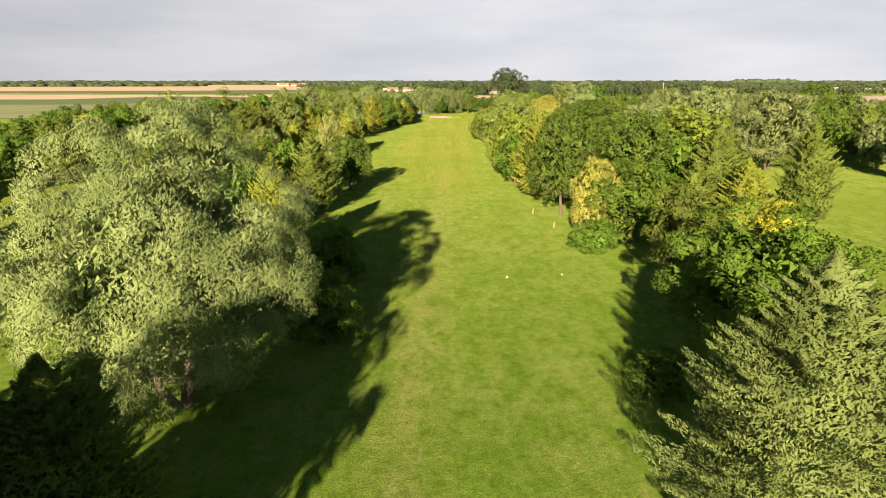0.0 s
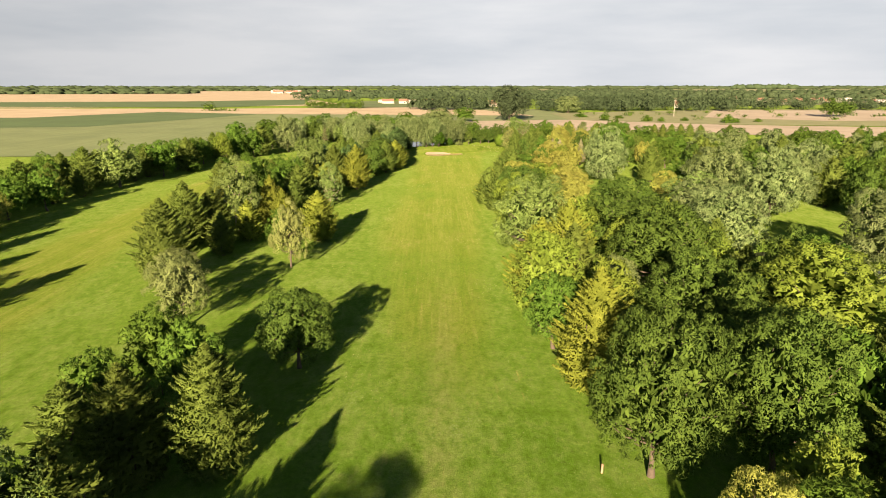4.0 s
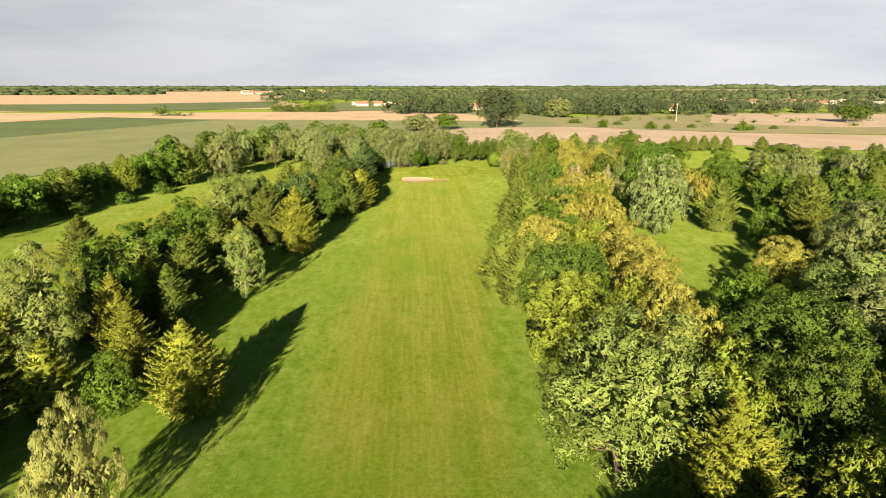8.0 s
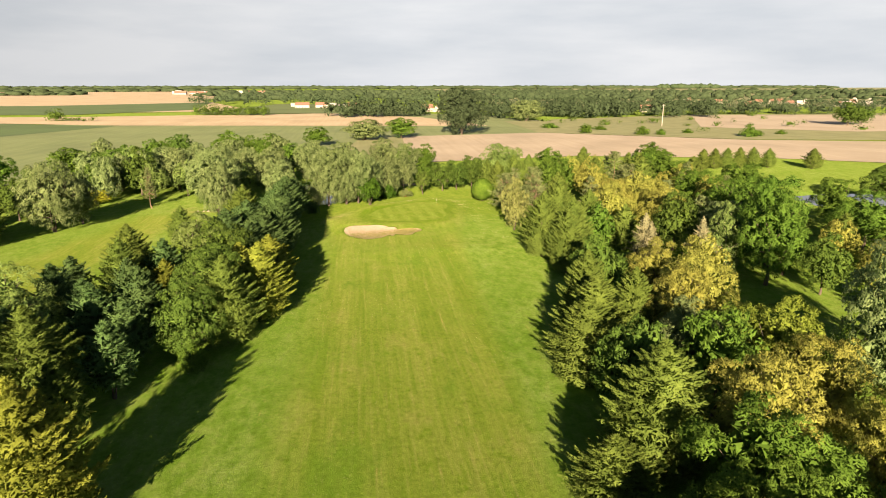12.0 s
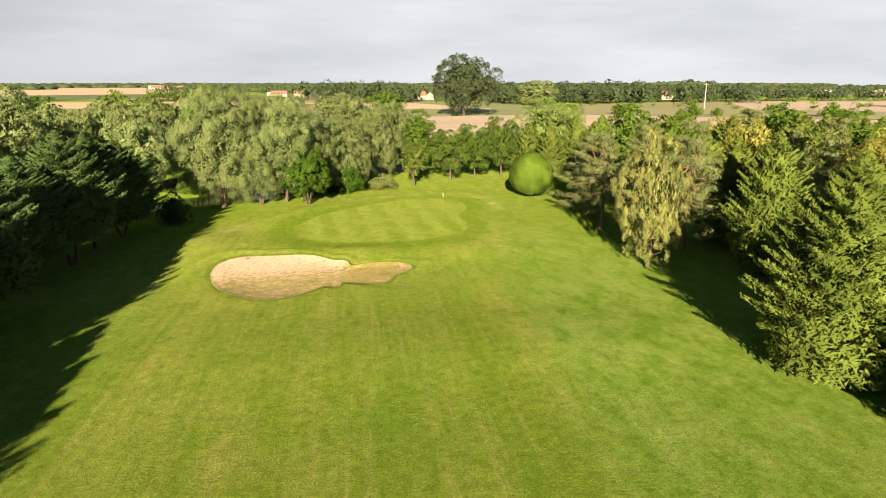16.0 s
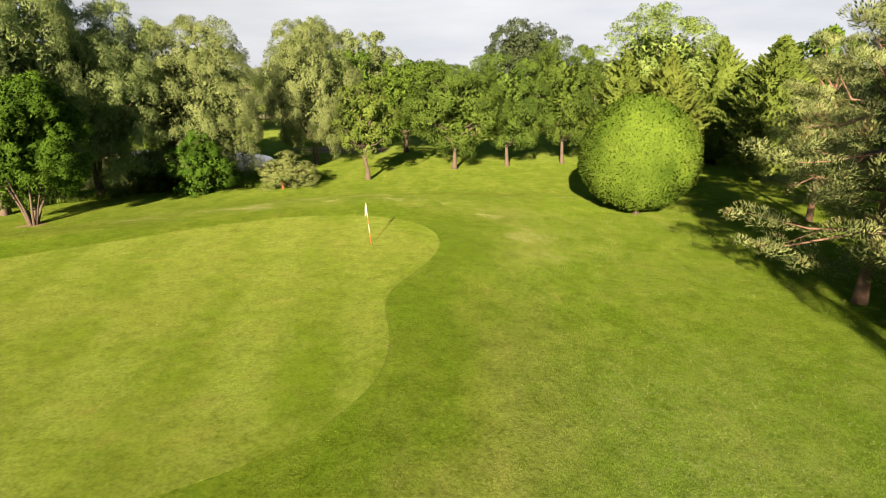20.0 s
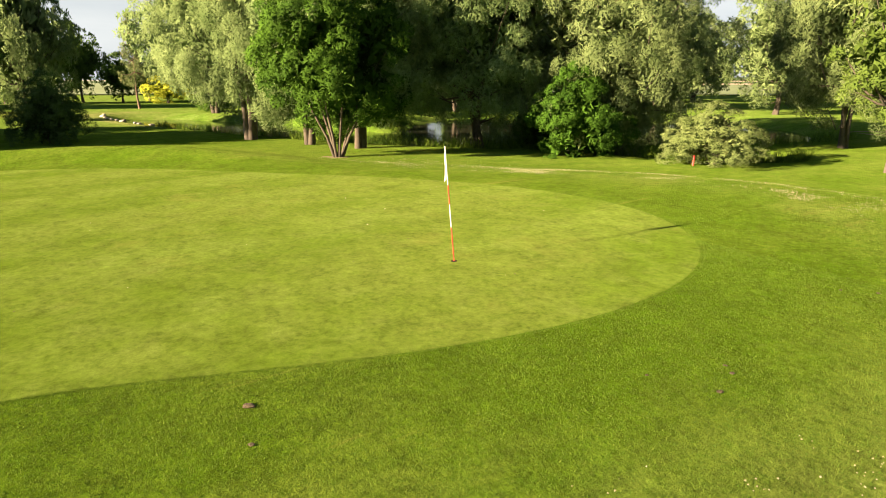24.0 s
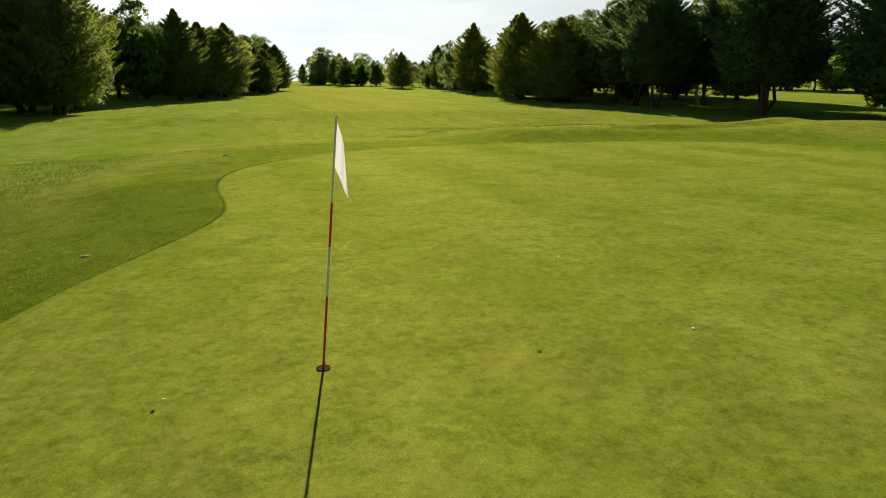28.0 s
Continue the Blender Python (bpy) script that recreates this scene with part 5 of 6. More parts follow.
# ---- round clipped tree ----
def clipped(x, y, h, w):
    rng = np.random.default_rng(77)
    ob = tagged(new("clipped_tree"), "tightly clipped bright green ball-shaped tree", "tree")
    ob.matrix_world = pose(x, y, float(land(x, y)))
    n = 72000
    d = around(rng, n)
    r = 1 + 0.045 * np.array([noise.noise(Vector(v) * 2.6) + 0.6 * noise.noise(Vector(v) * 7) for v in d]) + rng.normal(0, 0.015, n)
    P = d * r[:, None] * np.array([w / 2, w / 2, (h - 0.5) / 2]) + np.array([0, 0, (h + 0.5) / 2])
    full = 1 + 0.16 * np.clip(1 - P[:, 2] / (0.5 * h), 0, 1)
    P[:, :2] *= (full - 0.10 * np.clip(2 * P[:, 2] / h - 1.1, 0, 1))[:, None]
    P[:, 2] = np.maximum(P[:, 2], rng.uniform(0.25, 0.6, n))
    L = rng.uniform(0.10, 0.22, n)
    v, f, nrm = sprays(rng, P, around(rng, n) + np.array([0, 0, 0.2]), d + 0.6 * around(rng, n), L, L * 0.7, d + 0.35 * around(rng, n))
    part("crown", add_mesh("crown", v, f, LEAF["ball"], normals=nrm), ob)
    inner = around(rng, 3500)
    P = inner * rng.uniform(0.5, 0.92, (3500, 1)) * np.array([w / 2, w / 2, (h - 0.5) / 2]) + np.array([0, 0, (h + 0.5) / 2])
    L = rng.uniform(0.4, 0.8, 3500)
    part("inner_foliage", add_mesh("inner_foliage", *sprays(rng, P, around(rng, 3500), inner, L, L * 0.7, inner)[:2], LEAF["ball"]), ob)
    part("trunk", add_mesh("trunk", *stem(rng, h, w, 0.6, None, 3, 0.02, 0.5), BARK), ob)


clipped(40.3, 452.4, 7.9, 7.6)

# ---- leafy tree with a cluster of stems behind the green ----
def spread_stems(rng, ends):
    pieces = []
    for k in range(7):
        az = k * 0.9 + rng.uniform(-0.2, 0.2)
        out = rng.uniform(0.5, 1.15)
        way = np.array([math.cos(az), math.sin(az), 0])
        p = [way * 0.16 + np.array([0, 0, -0.2]), way * (0.22 + 0.35 * out) + np.array([0, 0, 1.1]), way * (0.3 + out) + np.array([0, 0, 2.6]), way * (0.4 + 1.5 * out) + np.array([0, 0, 4.8])]
        pieces.append(tube(p, [0.10, 0.075, 0.06, 0.03], 7))
    for e in ends[::2]:
        s = np.array([e[0] * 0.3, e[1] * 0.3, 2.8])
        pieces.append(tube([s, (s + e) / 2 + np.array([0, 0, -0.1]), e], [0.045, 0.03, 0.012], 5))
    return join(pieces)


rng = np.random.default_rng(31)
ob = tagged(new("broadleaf_tree"), "fresh green leafy tree with a cluster of bare stems", "tree")
ob.matrix_world = pose(1.3, 450.4, float(land(1.3, 450.4)))
P, A, N, L, W, ends, D = lobes(rng, 8.8, 8.2, 1.5, 44, 46000, 0.23, 0.48, 0.5, (0.10, 0.18), 0.1, 0.04)
v, f, nrm = sprays(rng, P, A, N, L, W, D)
part("crown", add_mesh("crown", v, f, LEAF["fresh"], normals=nrm), ob)
part("trunk", add_mesh("trunk", *spread_stems(rng, ends), BARK, True), ob)

# ---- flagstick ----
RED = solid("red_paint", (0.55, 0.035, 0.02), (0.42, 0.03, 0.02), 9.0, 0.4)
WHITE = solid("white_paint", (0.80, 0.80, 0.78), (0.70, 0.70, 0.68), 9.0, 0.4)
CLOTH, n, l, bsdf = shader("white_flag_cloth")
bsdf.inputs["Roughness"].default_value = 0.8
weave = noise_node(n, l, 160.0, 2.0, 0.5, n.new("ShaderNodeTexCoord").outputs["Object"])
l.new(mix_node(n, l, weave.outputs["Fac"], (0.56, 0.57, 0.60), (0.68, 0.69, 0.72)), bsdf.inputs["Base Color"])
tl = n.new("ShaderNodeBsdfTranslucent")
tl.inputs["Color"].default_value = (0.42, 0.50, 0.66, 1)
ms = n.new("ShaderNodeMixShader")
ms.inputs["Fac"].default_value = 0.25
l.new(bsdf.outputs["BSDF"], ms.inputs[1])
l.new(tl.outputs["BSDF"], ms.inputs[2])
l.new(ms.outputs["Shader"], n["Material Output"].inputs["Surface"])

PIN = (23.15, 442.07)
pin_z = float(land(*PIN)) + 0.003
flag = tagged(new("flagstick"), "leaning red and white golf flagstick with a limp white flag", "flagstick")
flag.matrix_world = Matrix.Translation((PIN[0], PIN[1], pin_z))
lean = np.array([-0.214, -0.062, 2.13]) / 2.13
for name, z0, z1, r, paint in (("lower_red_band", -0.08, 0.65, 0.0105, RED), ("lower_white_band", 0.65, 1.08, 0.0103, WHITE), ("upper_red_band", 1.08, 1.45, 0.0101, RED), ("upper_white_band", 1.45, 2.13, 0.0098, WHITE)):
    part(name, add_mesh(name, *tube([lean * z0, lean * (z0 + z1) / 2, lean * z1], [r, r, r], 12), paint, True), flag)
bm = bmesh.new()
bmesh.ops.create_uvsphere(bm, u_segments=10, v_segments=6, radius=0.016)
o = part("knob", bm_mesh(bm, "knob", WHITE, True), flag)
o.matrix_basis = Matrix.Translation(tuple(lean * 2.135))


def limp_cloth():
    """The flag hangs in folds from the top of the stick and widens downwards."""
    nu, nv = 14, 18
    vs = []
    for j in range(nv + 1):
        v = j / nv
        for i in range(nu + 1):
            u = i / nu
            drop = v * 0.36 + u * (0.16 + 0.10 * v)
            away = u * (0.06 + 0.062 * v) + 0.010
            ripple = 0.022 * u * math.sin(u * 8 + v * 2.2) * (0.4 + 0.6 * v)
            vs.append((-0.97 * away + ripple * 0.3 + lean[0] * (2.10 - drop), 0.22 * away + ripple + lean[1] * (2.10 - drop), 2.10 - drop))
    f = [(j * (nu + 1) + i, j * (nu + 1) + i + 1, (j + 1) * (nu + 1) + i + 1, (j + 1) * (nu + 1) + i) for j in range(nv) for i in range(nu)]
    return add_mesh("flag", np.array(vs), np.array(f), CLOTH, True)


part("flag", limp_cloth(), flag, "limp white cloth flag with folds")
CUP = solid("dark_cup", (0.05, 0.03, 0.025), (0.03, 0.02, 0.02), 8.0, 1.0)
CUP.node_tree.nodes["Principled BSDF"].inputs["Specular IOR Level"].default_value = 0.0
cup = tagged(new("hole_cup"), "round hole with a reddish rim in the green", "golf hole")
cup.matrix_world = Matrix.Translation((PIN[0], PIN[1], pin_z))
# no real depth: a flat disc, its dark colour standing for shade inside the cup
bm = bmesh.new()
bmesh.ops.create_cone(bm, cap_ends=True, segments=28, radius1=0.054, radius2=0.054, depth=0.004)
part("hole", bm_mesh(bm, "hole", CUP), cup).matrix_basis = Matrix.Translation((0, 0, 0.004))
ring_path = [(0.06 * math.cos(t), 0.06 * math.sin(t), 0.004) for t in np.linspace(0, 2 * math.pi, 29)]
part("rim", add_mesh("rim", *tube(ring_path, [0.003] * 29, 6), CUP, True), cup)

# ---- small course things ----
WOOD = solid("weathered_wood", (0.30, 0.21, 0.13), (0.20, 0.14, 0.09), 7.0, 0.9, 0.4)


def post(x, y, h, r, paint, name, label, category, group=""):
    ob = tagged(new(name), label, category, group)
    ob.matrix_world = pose(x, y, float(land(x, y)), 0, 2, 0)
    part("shaft", add_mesh("shaft", *tube([(0, 0, -0.2), (0, 0, h * 0.9), (0, 0, h)], [r, r * 0.95, r * 0.55], 10), paint, True), ob)
    bm = bmesh.new()
    bmesh.ops.create_cone(bm, cap_ends=True, segments=10, radius1=r * 1.25, radius2=r * 0.5, depth=r * 0.8)
    part("cap", bm_mesh(bm, "cap", paint), ob).matrix_basis = Matrix.Translation((0, 0, h))


post(16.7, 111.4, 1.0, 0.12, WOOD, "marker_post", "stout pale wooden marker post beside the trees", "post")
post(18.5, 100.2, 0.9, 0.11, WOOD, "marker_post", "stout pale wooden marker post beside the trees", "post")
post(-24.9, 158.3, 1.6, 0.14, WOOD, "marker_post", "wooden marker post in the rough", "post")
post(-25.6, 151.0, 1.1, 0.10, WOOD, "marker_post", "short wooden marker post in the rough", "post")
post(14.2, 463.4, 0.5, 0.05, RED, "hazard_stake", "short red stake at the edge of the pond", "stake")
for tx, ty in ((7.95, 73.0), (14.85, 74.0)):
    ob = tagged(new("tee_marker"), "small round white tee marker on the grass", "tee marker", "tee markers")
    ob.matrix_world = pose(tx, ty, float(land(tx, ty)))
    bm = bmesh.new()
    bmesh.ops.create_icosphere(bm, subdivisions=2, radius=0.10)
    for v in bm.verts:
        v.co.z = max(v.co.z * 0.9 + 0.07, 0)
    part("ball", bm_mesh(bm, "ball", WHITE, True), ob)
    part("spike", add_mesh("spike", *tube([(0, 0, -0.1), (0, 0, 0), (0, 0, 0.05)], [0.01, 0.015, 0.02], 6), WOOD), ob)


# ---- golf cart ----
BLACK = solid("black_rubber", (0.02, 0.02, 0.02), (0.03, 0.03, 0.03), 9.0, 0.7)
MAROON = solid("dark_red_body", (0.30, 0.03, 0.03), (0.22, 0.02, 0.02), 5.0, 0.35)
cart = tagged(new("golf_cart"), "white roofed dark red golf cart parked in the shade", "golf cart")
cart.matrix_world = pose(55, 239, float(land(55, 239)), 0, 0, 70)


def chunk(name, boxes, material, parent, bevel=0.03):
    bm = bmesh.new()
    for bx in boxes:
        box(bm, *bx)
    bmesh.ops.bevel(bm, geom=list(bm.edges), offset=bevel, segments=2, affect="EDGES")
    return part(name, bm_mesh(bm, name, material), parent)


chunk("body", ((-0.55, -1.1, 0.28, 0.55, 1.1, 0.55), (-0.5, 0.75, 0.5, 0.5, 1.2, 0.95)), MAROON, cart)
chunk("seat", ((-0.5, -0.45, 0.55, 0.5, 0.05, 0.8),), WHITE, cart)
chunk("backrest", ((-0.5, -0.55, 0.8, 0.5, -0.43, 1.25),), WHITE, cart)
chunk("roof", ((-0.6, -0.95, 1.82, 0.6, 0.85, 1.9),), WHITE, cart)
for px, py in ((-0.52, -0.85), (0.52, -0.85), (-0.52, 0.8), (0.52, 0.8)):
    part("roof_post", add_mesh("roof_post", *tube([(px, py, 0.5), (px, py, 1.2), (px, py, 1.84)], [0.02, 0.02, 0.02], 6), BLACK), cart)
    wheel = part("wheel", add_mesh("wheel", *tube([(px - 0.09, py, 0.23), (px, py, 0.23), (px + 0.09, py, 0.23)], [0.21, 0.23, 0.21], 16), BLACK, True), cart)

# ---- sprinkler head ----
YELLOW = solid("yellow_plastic", (0.55, 0.42, 0.05), (0.45, 0.33, 0.04), 20.0, 0.5)
ob = tagged(new("sprinkler_head"), "black pop-up sprinkler head with a yellow rim in the turf", "sprinkler")
ob.matrix_world = pose(24.72, 421.95, float(land(24.72, 421.95)) + 0.012)
for name, r1, r2, d, z, paint in (("body", 0.10, 0.095, 0.05, -0.012, BLACK), ("cap", 0.055, 0.045, 0.012, 0.018, BLACK)):
    bm = bmesh.new()
    bmesh.ops.create_cone(bm, cap_ends=True, segments=24, radius1=r1, radius2=r2, depth=d)
    part(name, bm_mesh(bm, name, paint), ob).matrix_basis = Matrix.Translation((0, 0, z))
ring_path = [(0.085 * math.cos(t), 0.085 * math.sin(t), 0.014) for t in np.linspace(0, 2 * math.pi, 25)]
part("rim", add_mesh("rim", *tube(ring_path, [0.005] * 25, 6), YELLOW, True), ob)


# ---- rakes left in the bunker ----
def rake(x, y, turn):
    ob = tagged(new("bunker_rake"), "wooden bunker rake lying on the sand", "rake", "rakes in the bunker")
    ob.matrix_world = pose(x, y, float(land(x, y)) + 0.07, 0, 0, turn)
    part("handle", add_mesh("handle", *tube([(0, 0, 0.02), (0.8, 0, 0.03), (1.6, 0, 0.0)], [0.018, 0.016, 0.014], 8), WOOD, True), ob)
    bm = bmesh.new()
    box(bm, -0.03, -0.30, 0.0, 0.03, 0.30, 0.05)
    part("head", bm_mesh(bm, "head", BLACK), ob)
    for k in range(9):
        part("tooth", add_mesh("tooth", *tube([(0, -0.28 + 0.07 * k, 0.03), (0.005, -0.28 + 0.07 * k, -0.03), (0.02, -0.28 + 0.07 * k, -0.07)], [0.010, 0.008, 0.005], 5), BLACK), ob)


rake(5.35, 413.9, -14)
rake(-3.3, 415.3, 60)


# ---- grass and flowers near the green ----
def blade_material(name, c1, c2, trans=0.3):
    m, n, l, bsdf = shader(name)
    geo = n.new("ShaderNodeNewGeometry")
    col = mix_node(n, l, geo.outputs["Random Per Island"], c1, c2)
    pos = geo.outputs["Position"]
    shades = n.new("ShaderNodeMath")
    l.new(noise_node(n, l, 0.55, 5.0, 0.65, pos).outputs["Fac"], shades.inputs[0])
    l.new(noise_node(n, l, 5.5, 4.0, 0.7, pos).outputs["Fac"], shades.inputs[1])
    tone = n.new("ShaderNodeHueSaturation")
    value = n.new("ShaderNodeMapRange")
    for key, v in (("From Min", 0.72), ("From Max", 1.30), ("To Min", 0.55), ("To Max", 1.45)):
        value.inputs[key].default_value = v
    l.new(shades.outputs[0], value.inputs["Value"])
    l.new(value.outputs["Result"], tone.inputs["Value"])
    l.new(col, tone.inputs["Color"])
    col = tone.outputs["Color"]
    l.new(col, bsdf.inputs["Base Color"])
    bsdf.inputs["Roughness"].default_value, bsdf.inputs["Specular IOR Level"].default_value = 0.8, 0.1
    tl = n.new("ShaderNodeBsdfTranslucent")
    l.new(col, tl.inputs["Color"])
    ms = n.new("ShaderNodeMixShader")
    ms.inputs["Fac"].default_value = trans
    l.new(bsdf.outputs["BSDF"], ms.inputs[1])
    l.new(tl.outputs["BSDF"], ms.inputs[2])
    l.new(ms.outputs["Shader"], n["Material Output"].inputs["Surface"])
    return m


BLADE = blade_material("grass_blades", (0.047, 0.106, 0.008), (0.124, 0.186, 0.024))


def blades(name, x, y, low, high, width, rng, label):
    n = len(x)
    z = land(x, y)
    az, tip = rng.uniform(0, 6.283, n), rng.uniform(low, high, n)
    w = width * rng.uniform(0.6, 1.3, n)
    lean = rng.normal(0, 0.55, (n, 2)) * tip[:, None]
    a = np.stack([x - np.cos(az) * w, y - np.sin(az) * w, z - 0.004], 1)
    b = np.stack([x + np.cos(az) * w, y + np.sin(az) * w, z - 0.004], 1)
    c = np.stack([x + lean[:, 0], y + lean[:, 1], z + tip], 1)
    me = add_mesh(name, np.stack([a, b, c], 1).reshape(-1, 3), np.arange(3 * n).reshape(-1, 3), BLADE)
    tagged(new(name, me), label, "grass", kind="stuff")


rng = np.random.default_rng(51)


def sown(n, x0, y0, x1, y1):
    x, y = rng.uniform(x0, x1, n), rng.uniform(y0, y1, n)
    return x, y, reach(x, y, GREEN_MID, GREEN_R), np.interp(y, [405, 423, 441, 455], [25, 28.5, 31, 33])


x, y, g, cut = sown(150000, 19, 419, 44, 458)
k = (g > 1.006) & (x < cut)
blades("fringe_grass", x[k], y[k], 0.012, 0.028, 0.008, rng, "short mown fringe grass round the green")
k = (g > 1.006) & (x >= cut)
blades("rough_grass", x[k], y[k], 0.03, 0.07, 0.010, rng, "longer tufted rough grass")
# close turf where the grass can be told apart
x, y, g, cut = sown(520000, 22, 429, 33, 447)
away = np.hypot((x - 23.15), (y - 442.07))
k = (g > 1.004) & (x < cut) & (rng.random(len(x)) < 1.15 - away / 22)
blades("fringe_grass", x[k], y[k], 0.012, 0.030, 0.0030, rng, "short mown fringe grass close to the green")
t = rng.uniform(-0.9, 1.25, 30000)
d = rng.uniform(0.9965, 1.006, 30000)
blades("fringe_grass", GREEN_MID[0] + d * outline(t, GREEN_R) * np.cos(t), GREEN_MID[1] + d * outline(t, GREEN_R) * np.sin(t), 0.005, 0.013, 0.004, rng, "uneven edge of grass where fringe meets green")
x, y, g, cut = sown(160000, 19, 439, 28, 448)
k = (g < 0.997) & (y + 0.9 * x > 462.5)
blades("green_grass", x[k], y[k], 0.004, 0.009, 0.0032, rng, "very short grass of the putting green")
n = 26000
x, y = rng.uniform(-12, 19, n), rng.uniform(447, 456, n)
keep = (reach(x, y, GREEN_MID, GREEN_R) > 1.12) & (rng.random(n) < soft(y - 0.10 * (x - 12), 447.5, 451))
blades("rough_grass", x[keep], y[keep], 0.02, 0.05, 0.010, rng, "rough grass behind the green")
# taller grass at the water's edge
for (px, py, rx, ry, turn), n, tall in zip(POOLS[:3], (6000, 9000, 5000), (0.95, 0.9, 0.8)):
    t = rng.uniform(math.pi * 0.95, math.pi * 2.05, n)
    d = rng.uniform(0.96, 1.16, n)
    u, w = rx * d * np.cos(t), ry * d * np.sin(t)
    x, y = px + u * math.cos(turn) - w * math.sin(turn), py + u * math.sin(turn) + w * math.cos(turn)
    tuft = np.array([noise.noise(Vector((a * 0.5, b * 0.5, 6.0))) for a, b in zip(x, y)])
    k = (x > -30) & (tuft + 0.2 * rng.normal(0, 1, n) > -0.1)
    blades("bank_grass", x[k], y[k], 0.25, tall, 0.035, rng, "tall unmown grass on the pond bank")
# weeds in the bunker
n = 60000
x, y = rng.uniform(-7, 16, n), rng.uniform(402, 417, n)
clump = np.array([noise.noise(Vector((a * 0.9, b * 0.9, 3.0))) + 0.5 * noise.noise(Vector((a * 3, b * 3, 5.0))) for a, b in zip(x, y)])
k = (reach(x, y, SAND_MID, SAND_R) < 0.97) & (clump + 1.6 * overgrown(x, y) > 0.56)
KEPT = BLADE
BLADE = blade_material("dry_weeds", (0.12, 0.115, 0.035), (0.27, 0.22, 0.085))
blades("bunker_weeds", x[k], y[k], 0.03, 0.12, 0.016, rng, "dry weeds and grass growing in the bunker sand")
BLADE = KEPT
k = (reach(x, y, SAND_MID, SAND_R) < 0.97) & (clump > 0.42) & (overgrown(x, y) > 0.12)
blades("bunker_weeds", x[k], y[k], 0.04, 0.13, 0.018, rng, "green weeds growing through the bunker sand")
# grass lip of the bunker
n = 9000
t, d = rng.uniform(0, 6.283, n), rng.uniform(0.985, 1.05, n)
blades("bunker_lip", SAND_MID[0] + d * outline(t, SAND_R) * np.cos(t), SAND_MID[1] + d * outline(t, SAND_R) * np.sin(t), 0.05, 0.16, 0.02, rng, "shaggy grass lip round the bunker")

# clover flowers
PETAL = blade_material("clover_flowers", (0.32, 0.31, 0.17), (0.56, 0.53, 0.38), 0.2)


def flowers(name, x, y, size, rng, label):
    n = len(x)
    z = land(x, y) + rng.uniform(0.02, 0.05, n)
    r = size * rng.uniform(0.6, 1.3, n)
    t = rng.uniform(0, 6.283, n)
    v = np.stack([np.stack([x + r * np.cos(t + k * 2.094), y + r * np.sin(t + k * 2.094), z - 0.3 * r], 1) for k in range(3)] + [np.stack([x, y, z + 0.8 * r], 1)], 1).reshape(-1, 3)
    o = np.arange(n)[:, None] * 4
    f = np.concatenate([o + np.array([[0, 1, 3]]), o + np.array([[1, 2, 3]]), o + np.array([[2, 0, 3]])])
    tagged(new(name, add_mesh(name, v, f, PETAL)), label, "flowers", kind="stuff")


n = 90000
x, y = rng.uniform(-8, 44, n), rng.uniform(398, 458, n)
patch = np.array([noise.noise(Vector((a * 0.16, b * 0.16, 9.0))) + 0.5 * noise.noise(Vector((a * 0.6, b * 0.6, 1.0))) for a, b in zip(x, y)])
edge = np.interp(y, [398, 405, 423, 441, 455], [25.5, 26.5, 29.5, 31.5, 30])
k = (x > edge) & (patch > 0.05)
flowers("clover_flowers", x[k], y[k], 0.012, rng, "white clover flowers scattered in the rough")
# the dense bands of clover that run round the back of the green
n = 60000
t = rng.random(n) ** 0.7
x = np.interp(t, [0, 0.15, 0.3, 0.45, 0.6, 0.75, 0.9, 1], [4, 9.8, 15, 20, 22.5, 26, 30, 31.8]) + rng.normal(0, 1.5, n)
y = np.interp(t, [0, 0.15, 0.3, 0.45, 0.6, 0.75, 0.9, 1], [449.6, 451.6, 451.6, 451.8, 452.6, 451.0, 448, 441]) + rng.normal(0, 1.6, n)
patch = np.array([noise.noise(Vector((a * 0.3, b * 0.6, 7.0))) for a, b in zip(x, y)])
tight = np.array([noise.noise(Vector((a * 1.3, b * 1.3, 2.0))) for a, b in zip(x, y)])
k = (patch + 0.7 * tight + 0.22 * rng.normal(0, 1, n) > 0.26) & (rng.random(n) < np.interp(t, [0, 0.3, 0.6, 1], [0.55, 0.6, 0.9, 0.9])) & (reach(x, y, GREEN_MID, GREEN_R) > 1.3)
flowers("clover_flowers", x[k], y[k], 0.012, rng, "band of white clover flowers round the back of the green")
n = 60000
x, y = rng.uniform(-35, 20, n), rng.uniform(40, 400, n)
patch = np.array([noise.noise(Vector((a * 0.12, b * 0.05, 4.0))) for a, b in zip(x, y)])
k = (patch + 0.12 * rng.normal(0, 1, n) > 0.26)
flowers("clover_flowers", x[k], y[k], 0.018, rng, "white clover patches along the fairway")

# ---- bits on the grass ----
EARTH = solid("dark_earth", (0.05, 0.04, 0.025), (0.09, 0.07, 0.04), 20.0, 1.0, 0.6)


def clod(x, y, r, label, seed):
    rr = random.Random(seed)
    bm = bmesh.new()
    bmesh.ops.create_icosphere(bm, subdivisions=2, radius=r)
    for v in bm.verts:
        k = 1 + 0.5 * noise.noise(v.co * (2.2 / r) + Vector((seed, 0, 0)))
        v.co = Vector((v.co.x * k * 1.3, v.co.y * k, v.co.z * 0.3 * k))
    ob = tagged(new("earth_clod", bm_mesh(bm, "earth_clod", EARTH)), label, "earth")
    ob.matrix_world = pose(x, y, float(land(x, y)) + 0.01, 0, 0, rr.uniform(0, 360))


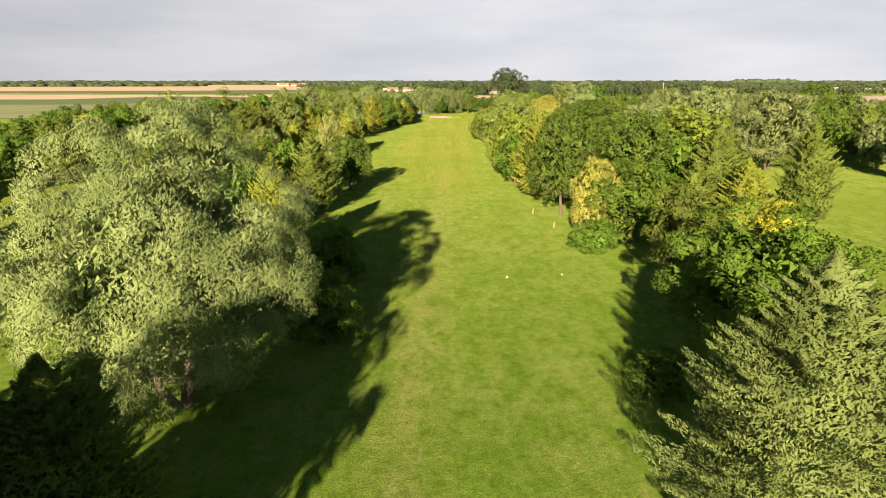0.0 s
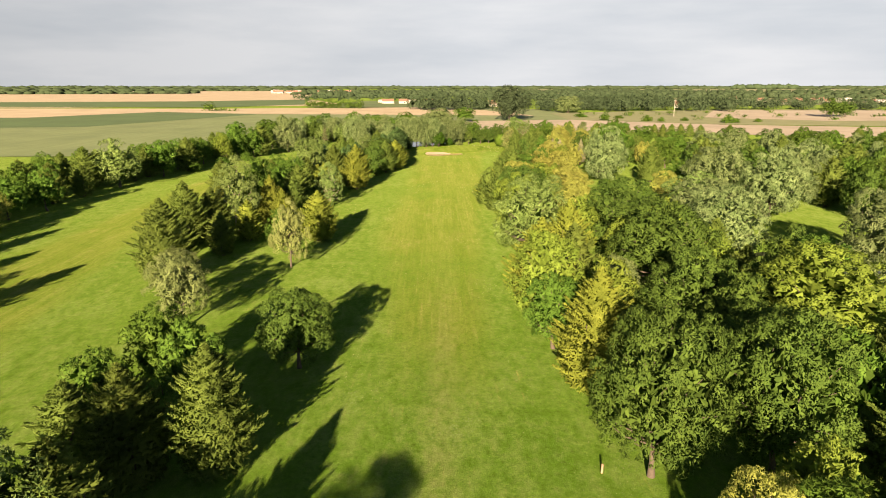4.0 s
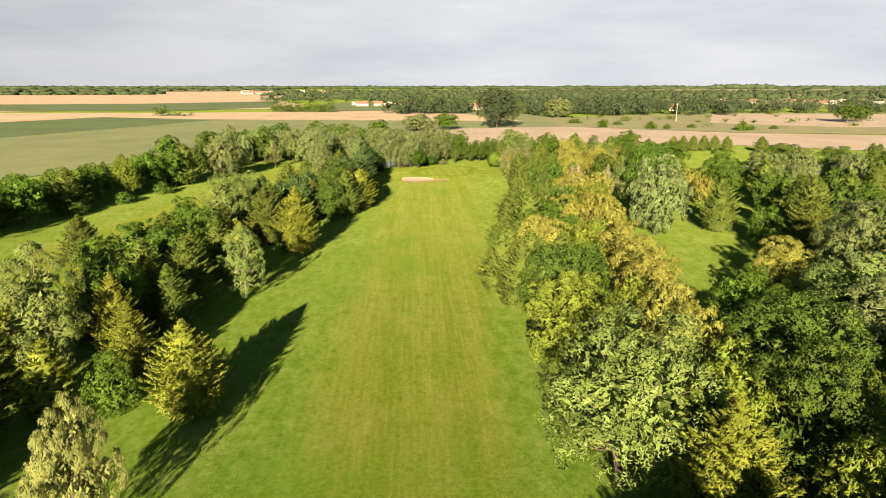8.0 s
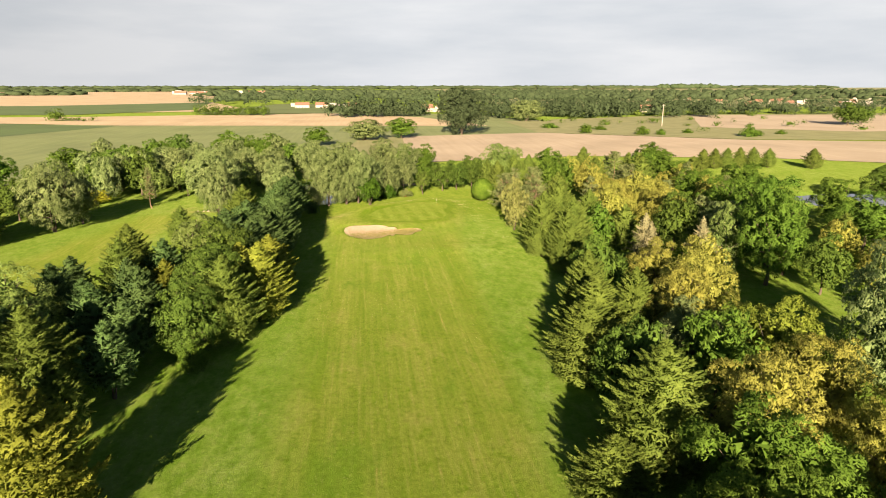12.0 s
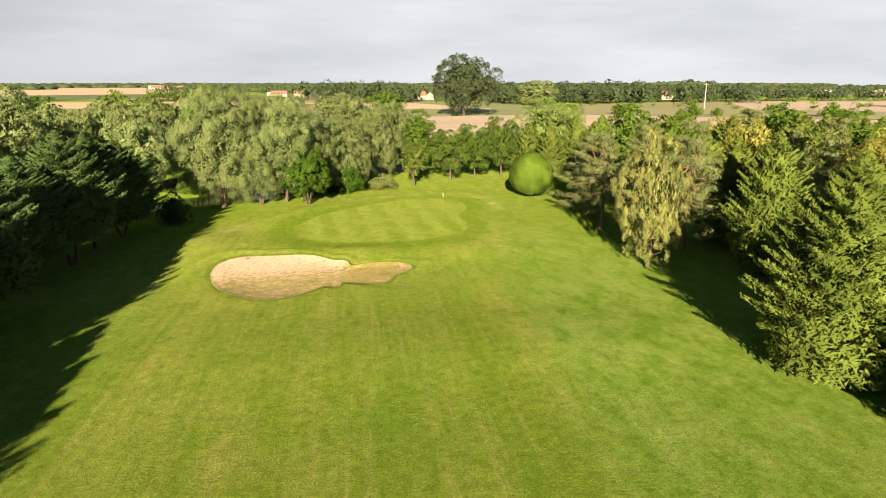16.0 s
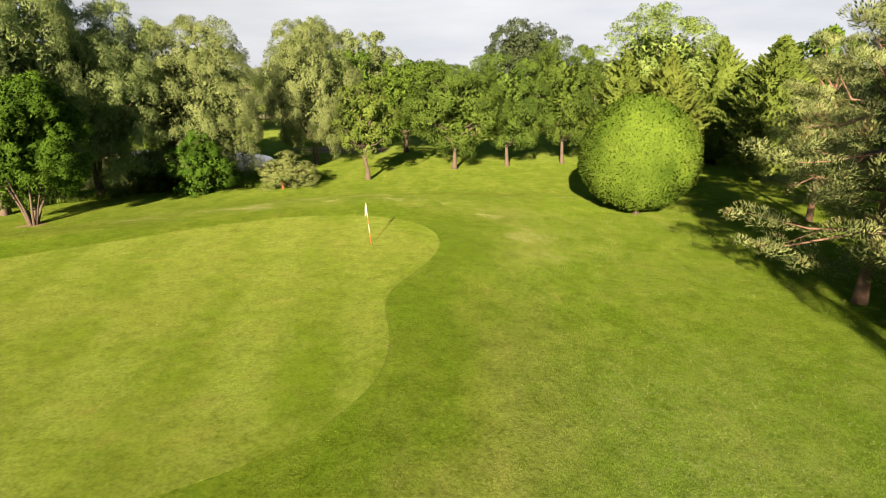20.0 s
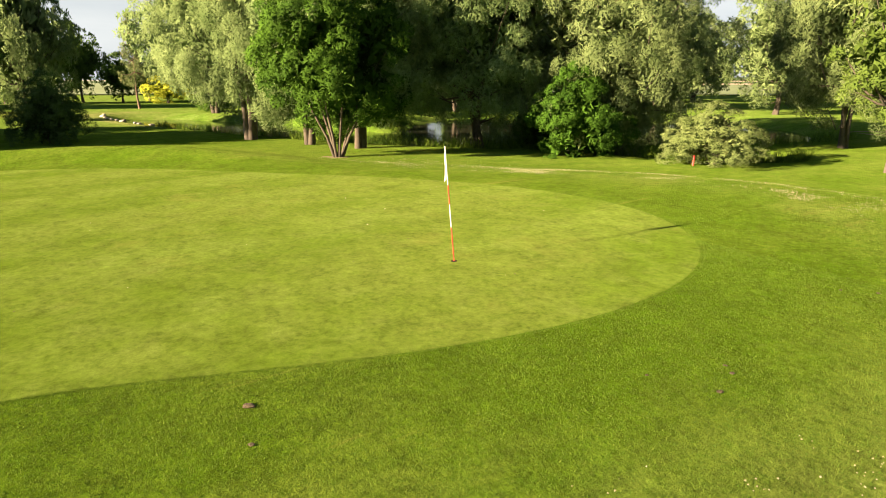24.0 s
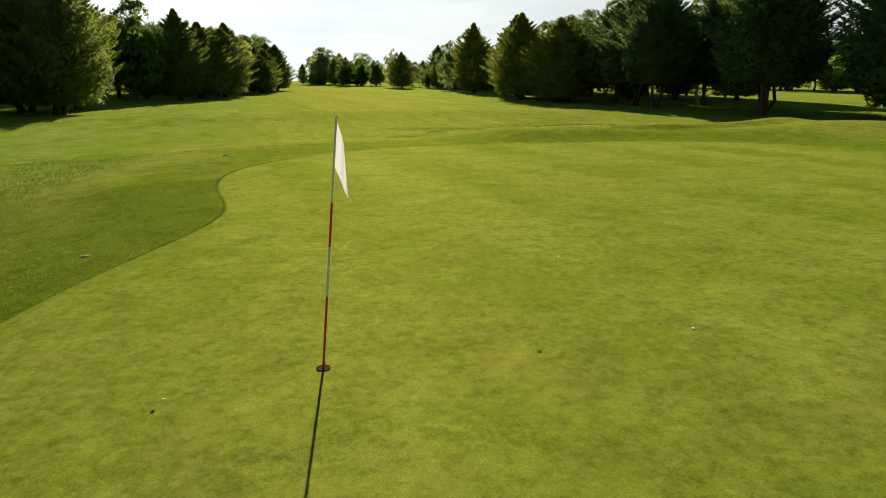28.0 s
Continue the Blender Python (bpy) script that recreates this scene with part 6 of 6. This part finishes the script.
clod(26.12, 437.11, 0.055, "dark clod of dug earth on the fringe", 1)
for i, (cx, cy, r) in enumerate(((28.9, 441.6, 0.035), (28.75, 442.1, 0.03), (28.6, 442.2, 0.022), (28.2, 441.2, 0.02), (28.6, 446.6, 0.03), (28.2, 446.2, 0.024), (24.6, 429.9, 0.05), (26.8, 436.9, 0.03))):
    clod(cx, cy, r, "small dark bit of earth on the grass", 3 + i)
CHIP = solid("pale_chip", (0.6, 0.57, 0.48), (0.5, 0.46, 0.38), 20.0, 0.8)
for i in range(26):
    r = random.Random(100 + i)
    bm = bmesh.new()
    bmesh.ops.create_icosphere(bm, subdivisions=1, radius=r.uniform(0.008, 0.016))
    for v in bm.verts:
        v.co = Vector((v.co.x * 1.6, v.co.y, v.co.z * 0.35))
    cx, cy = r.uniform(14, 26), r.uniform(430, 447)
    ob = tagged(new("leaf_bit", bm_mesh(bm, "leaf_bit", CHIP if i % 2 else EARTH)), "tiny pale leaf scrap lying on the green" if i % 2 else "tiny dark scrap lying on the green", "scrap", "scraps on the green")
    ob.matrix_world = pose(cx, cy, float(land(cx, cy)) + 0.012, 0, 0, r.uniform(0, 360))

# stones on the sandy edge of the pond
STONE = solid("pale_stone", (0.42, 0.40, 0.35), (0.28, 0.26, 0.22), 6.0, 0.9, 0.4)
for i in range(11):
    r = random.Random(300 + i)
    bm = bmesh.new()
    bmesh.ops.create_icosphere(bm, subdivisions=2, radius=r.uniform(0.14, 0.30))
    for v in bm.verts:
        k = 1 + 0.35 * noise.noise(v.co * 4 + Vector((i * 3.0, 0, 0)))
        v.co = Vector((v.co.x * k * 1.4, v.co.y * k, v.co.z * 0.75 * k))
    t = math.pi * (1.14 + 0.030 * i) + r.uniform(-0.03, 0.03)
    px, py, rx, ry, turn = POOLS[1]
    u, w = 1.12 * rx * math.cos(t), 1.12 * ry * math.sin(t)
    cx, cy = px + u * math.cos(turn) - w * math.sin(turn), py + u * math.sin(turn) + w * math.cos(turn)
    ob = tagged(new("stone", bm_mesh(bm, "stone", STONE, True)), "pale rounded stone on the sandy pond edge", "stone", "stones along the pond edge")
    ob.matrix_world = pose(cx, cy, float(land(cx, cy)) + 0.05, 0, 0, r.uniform(0, 360))
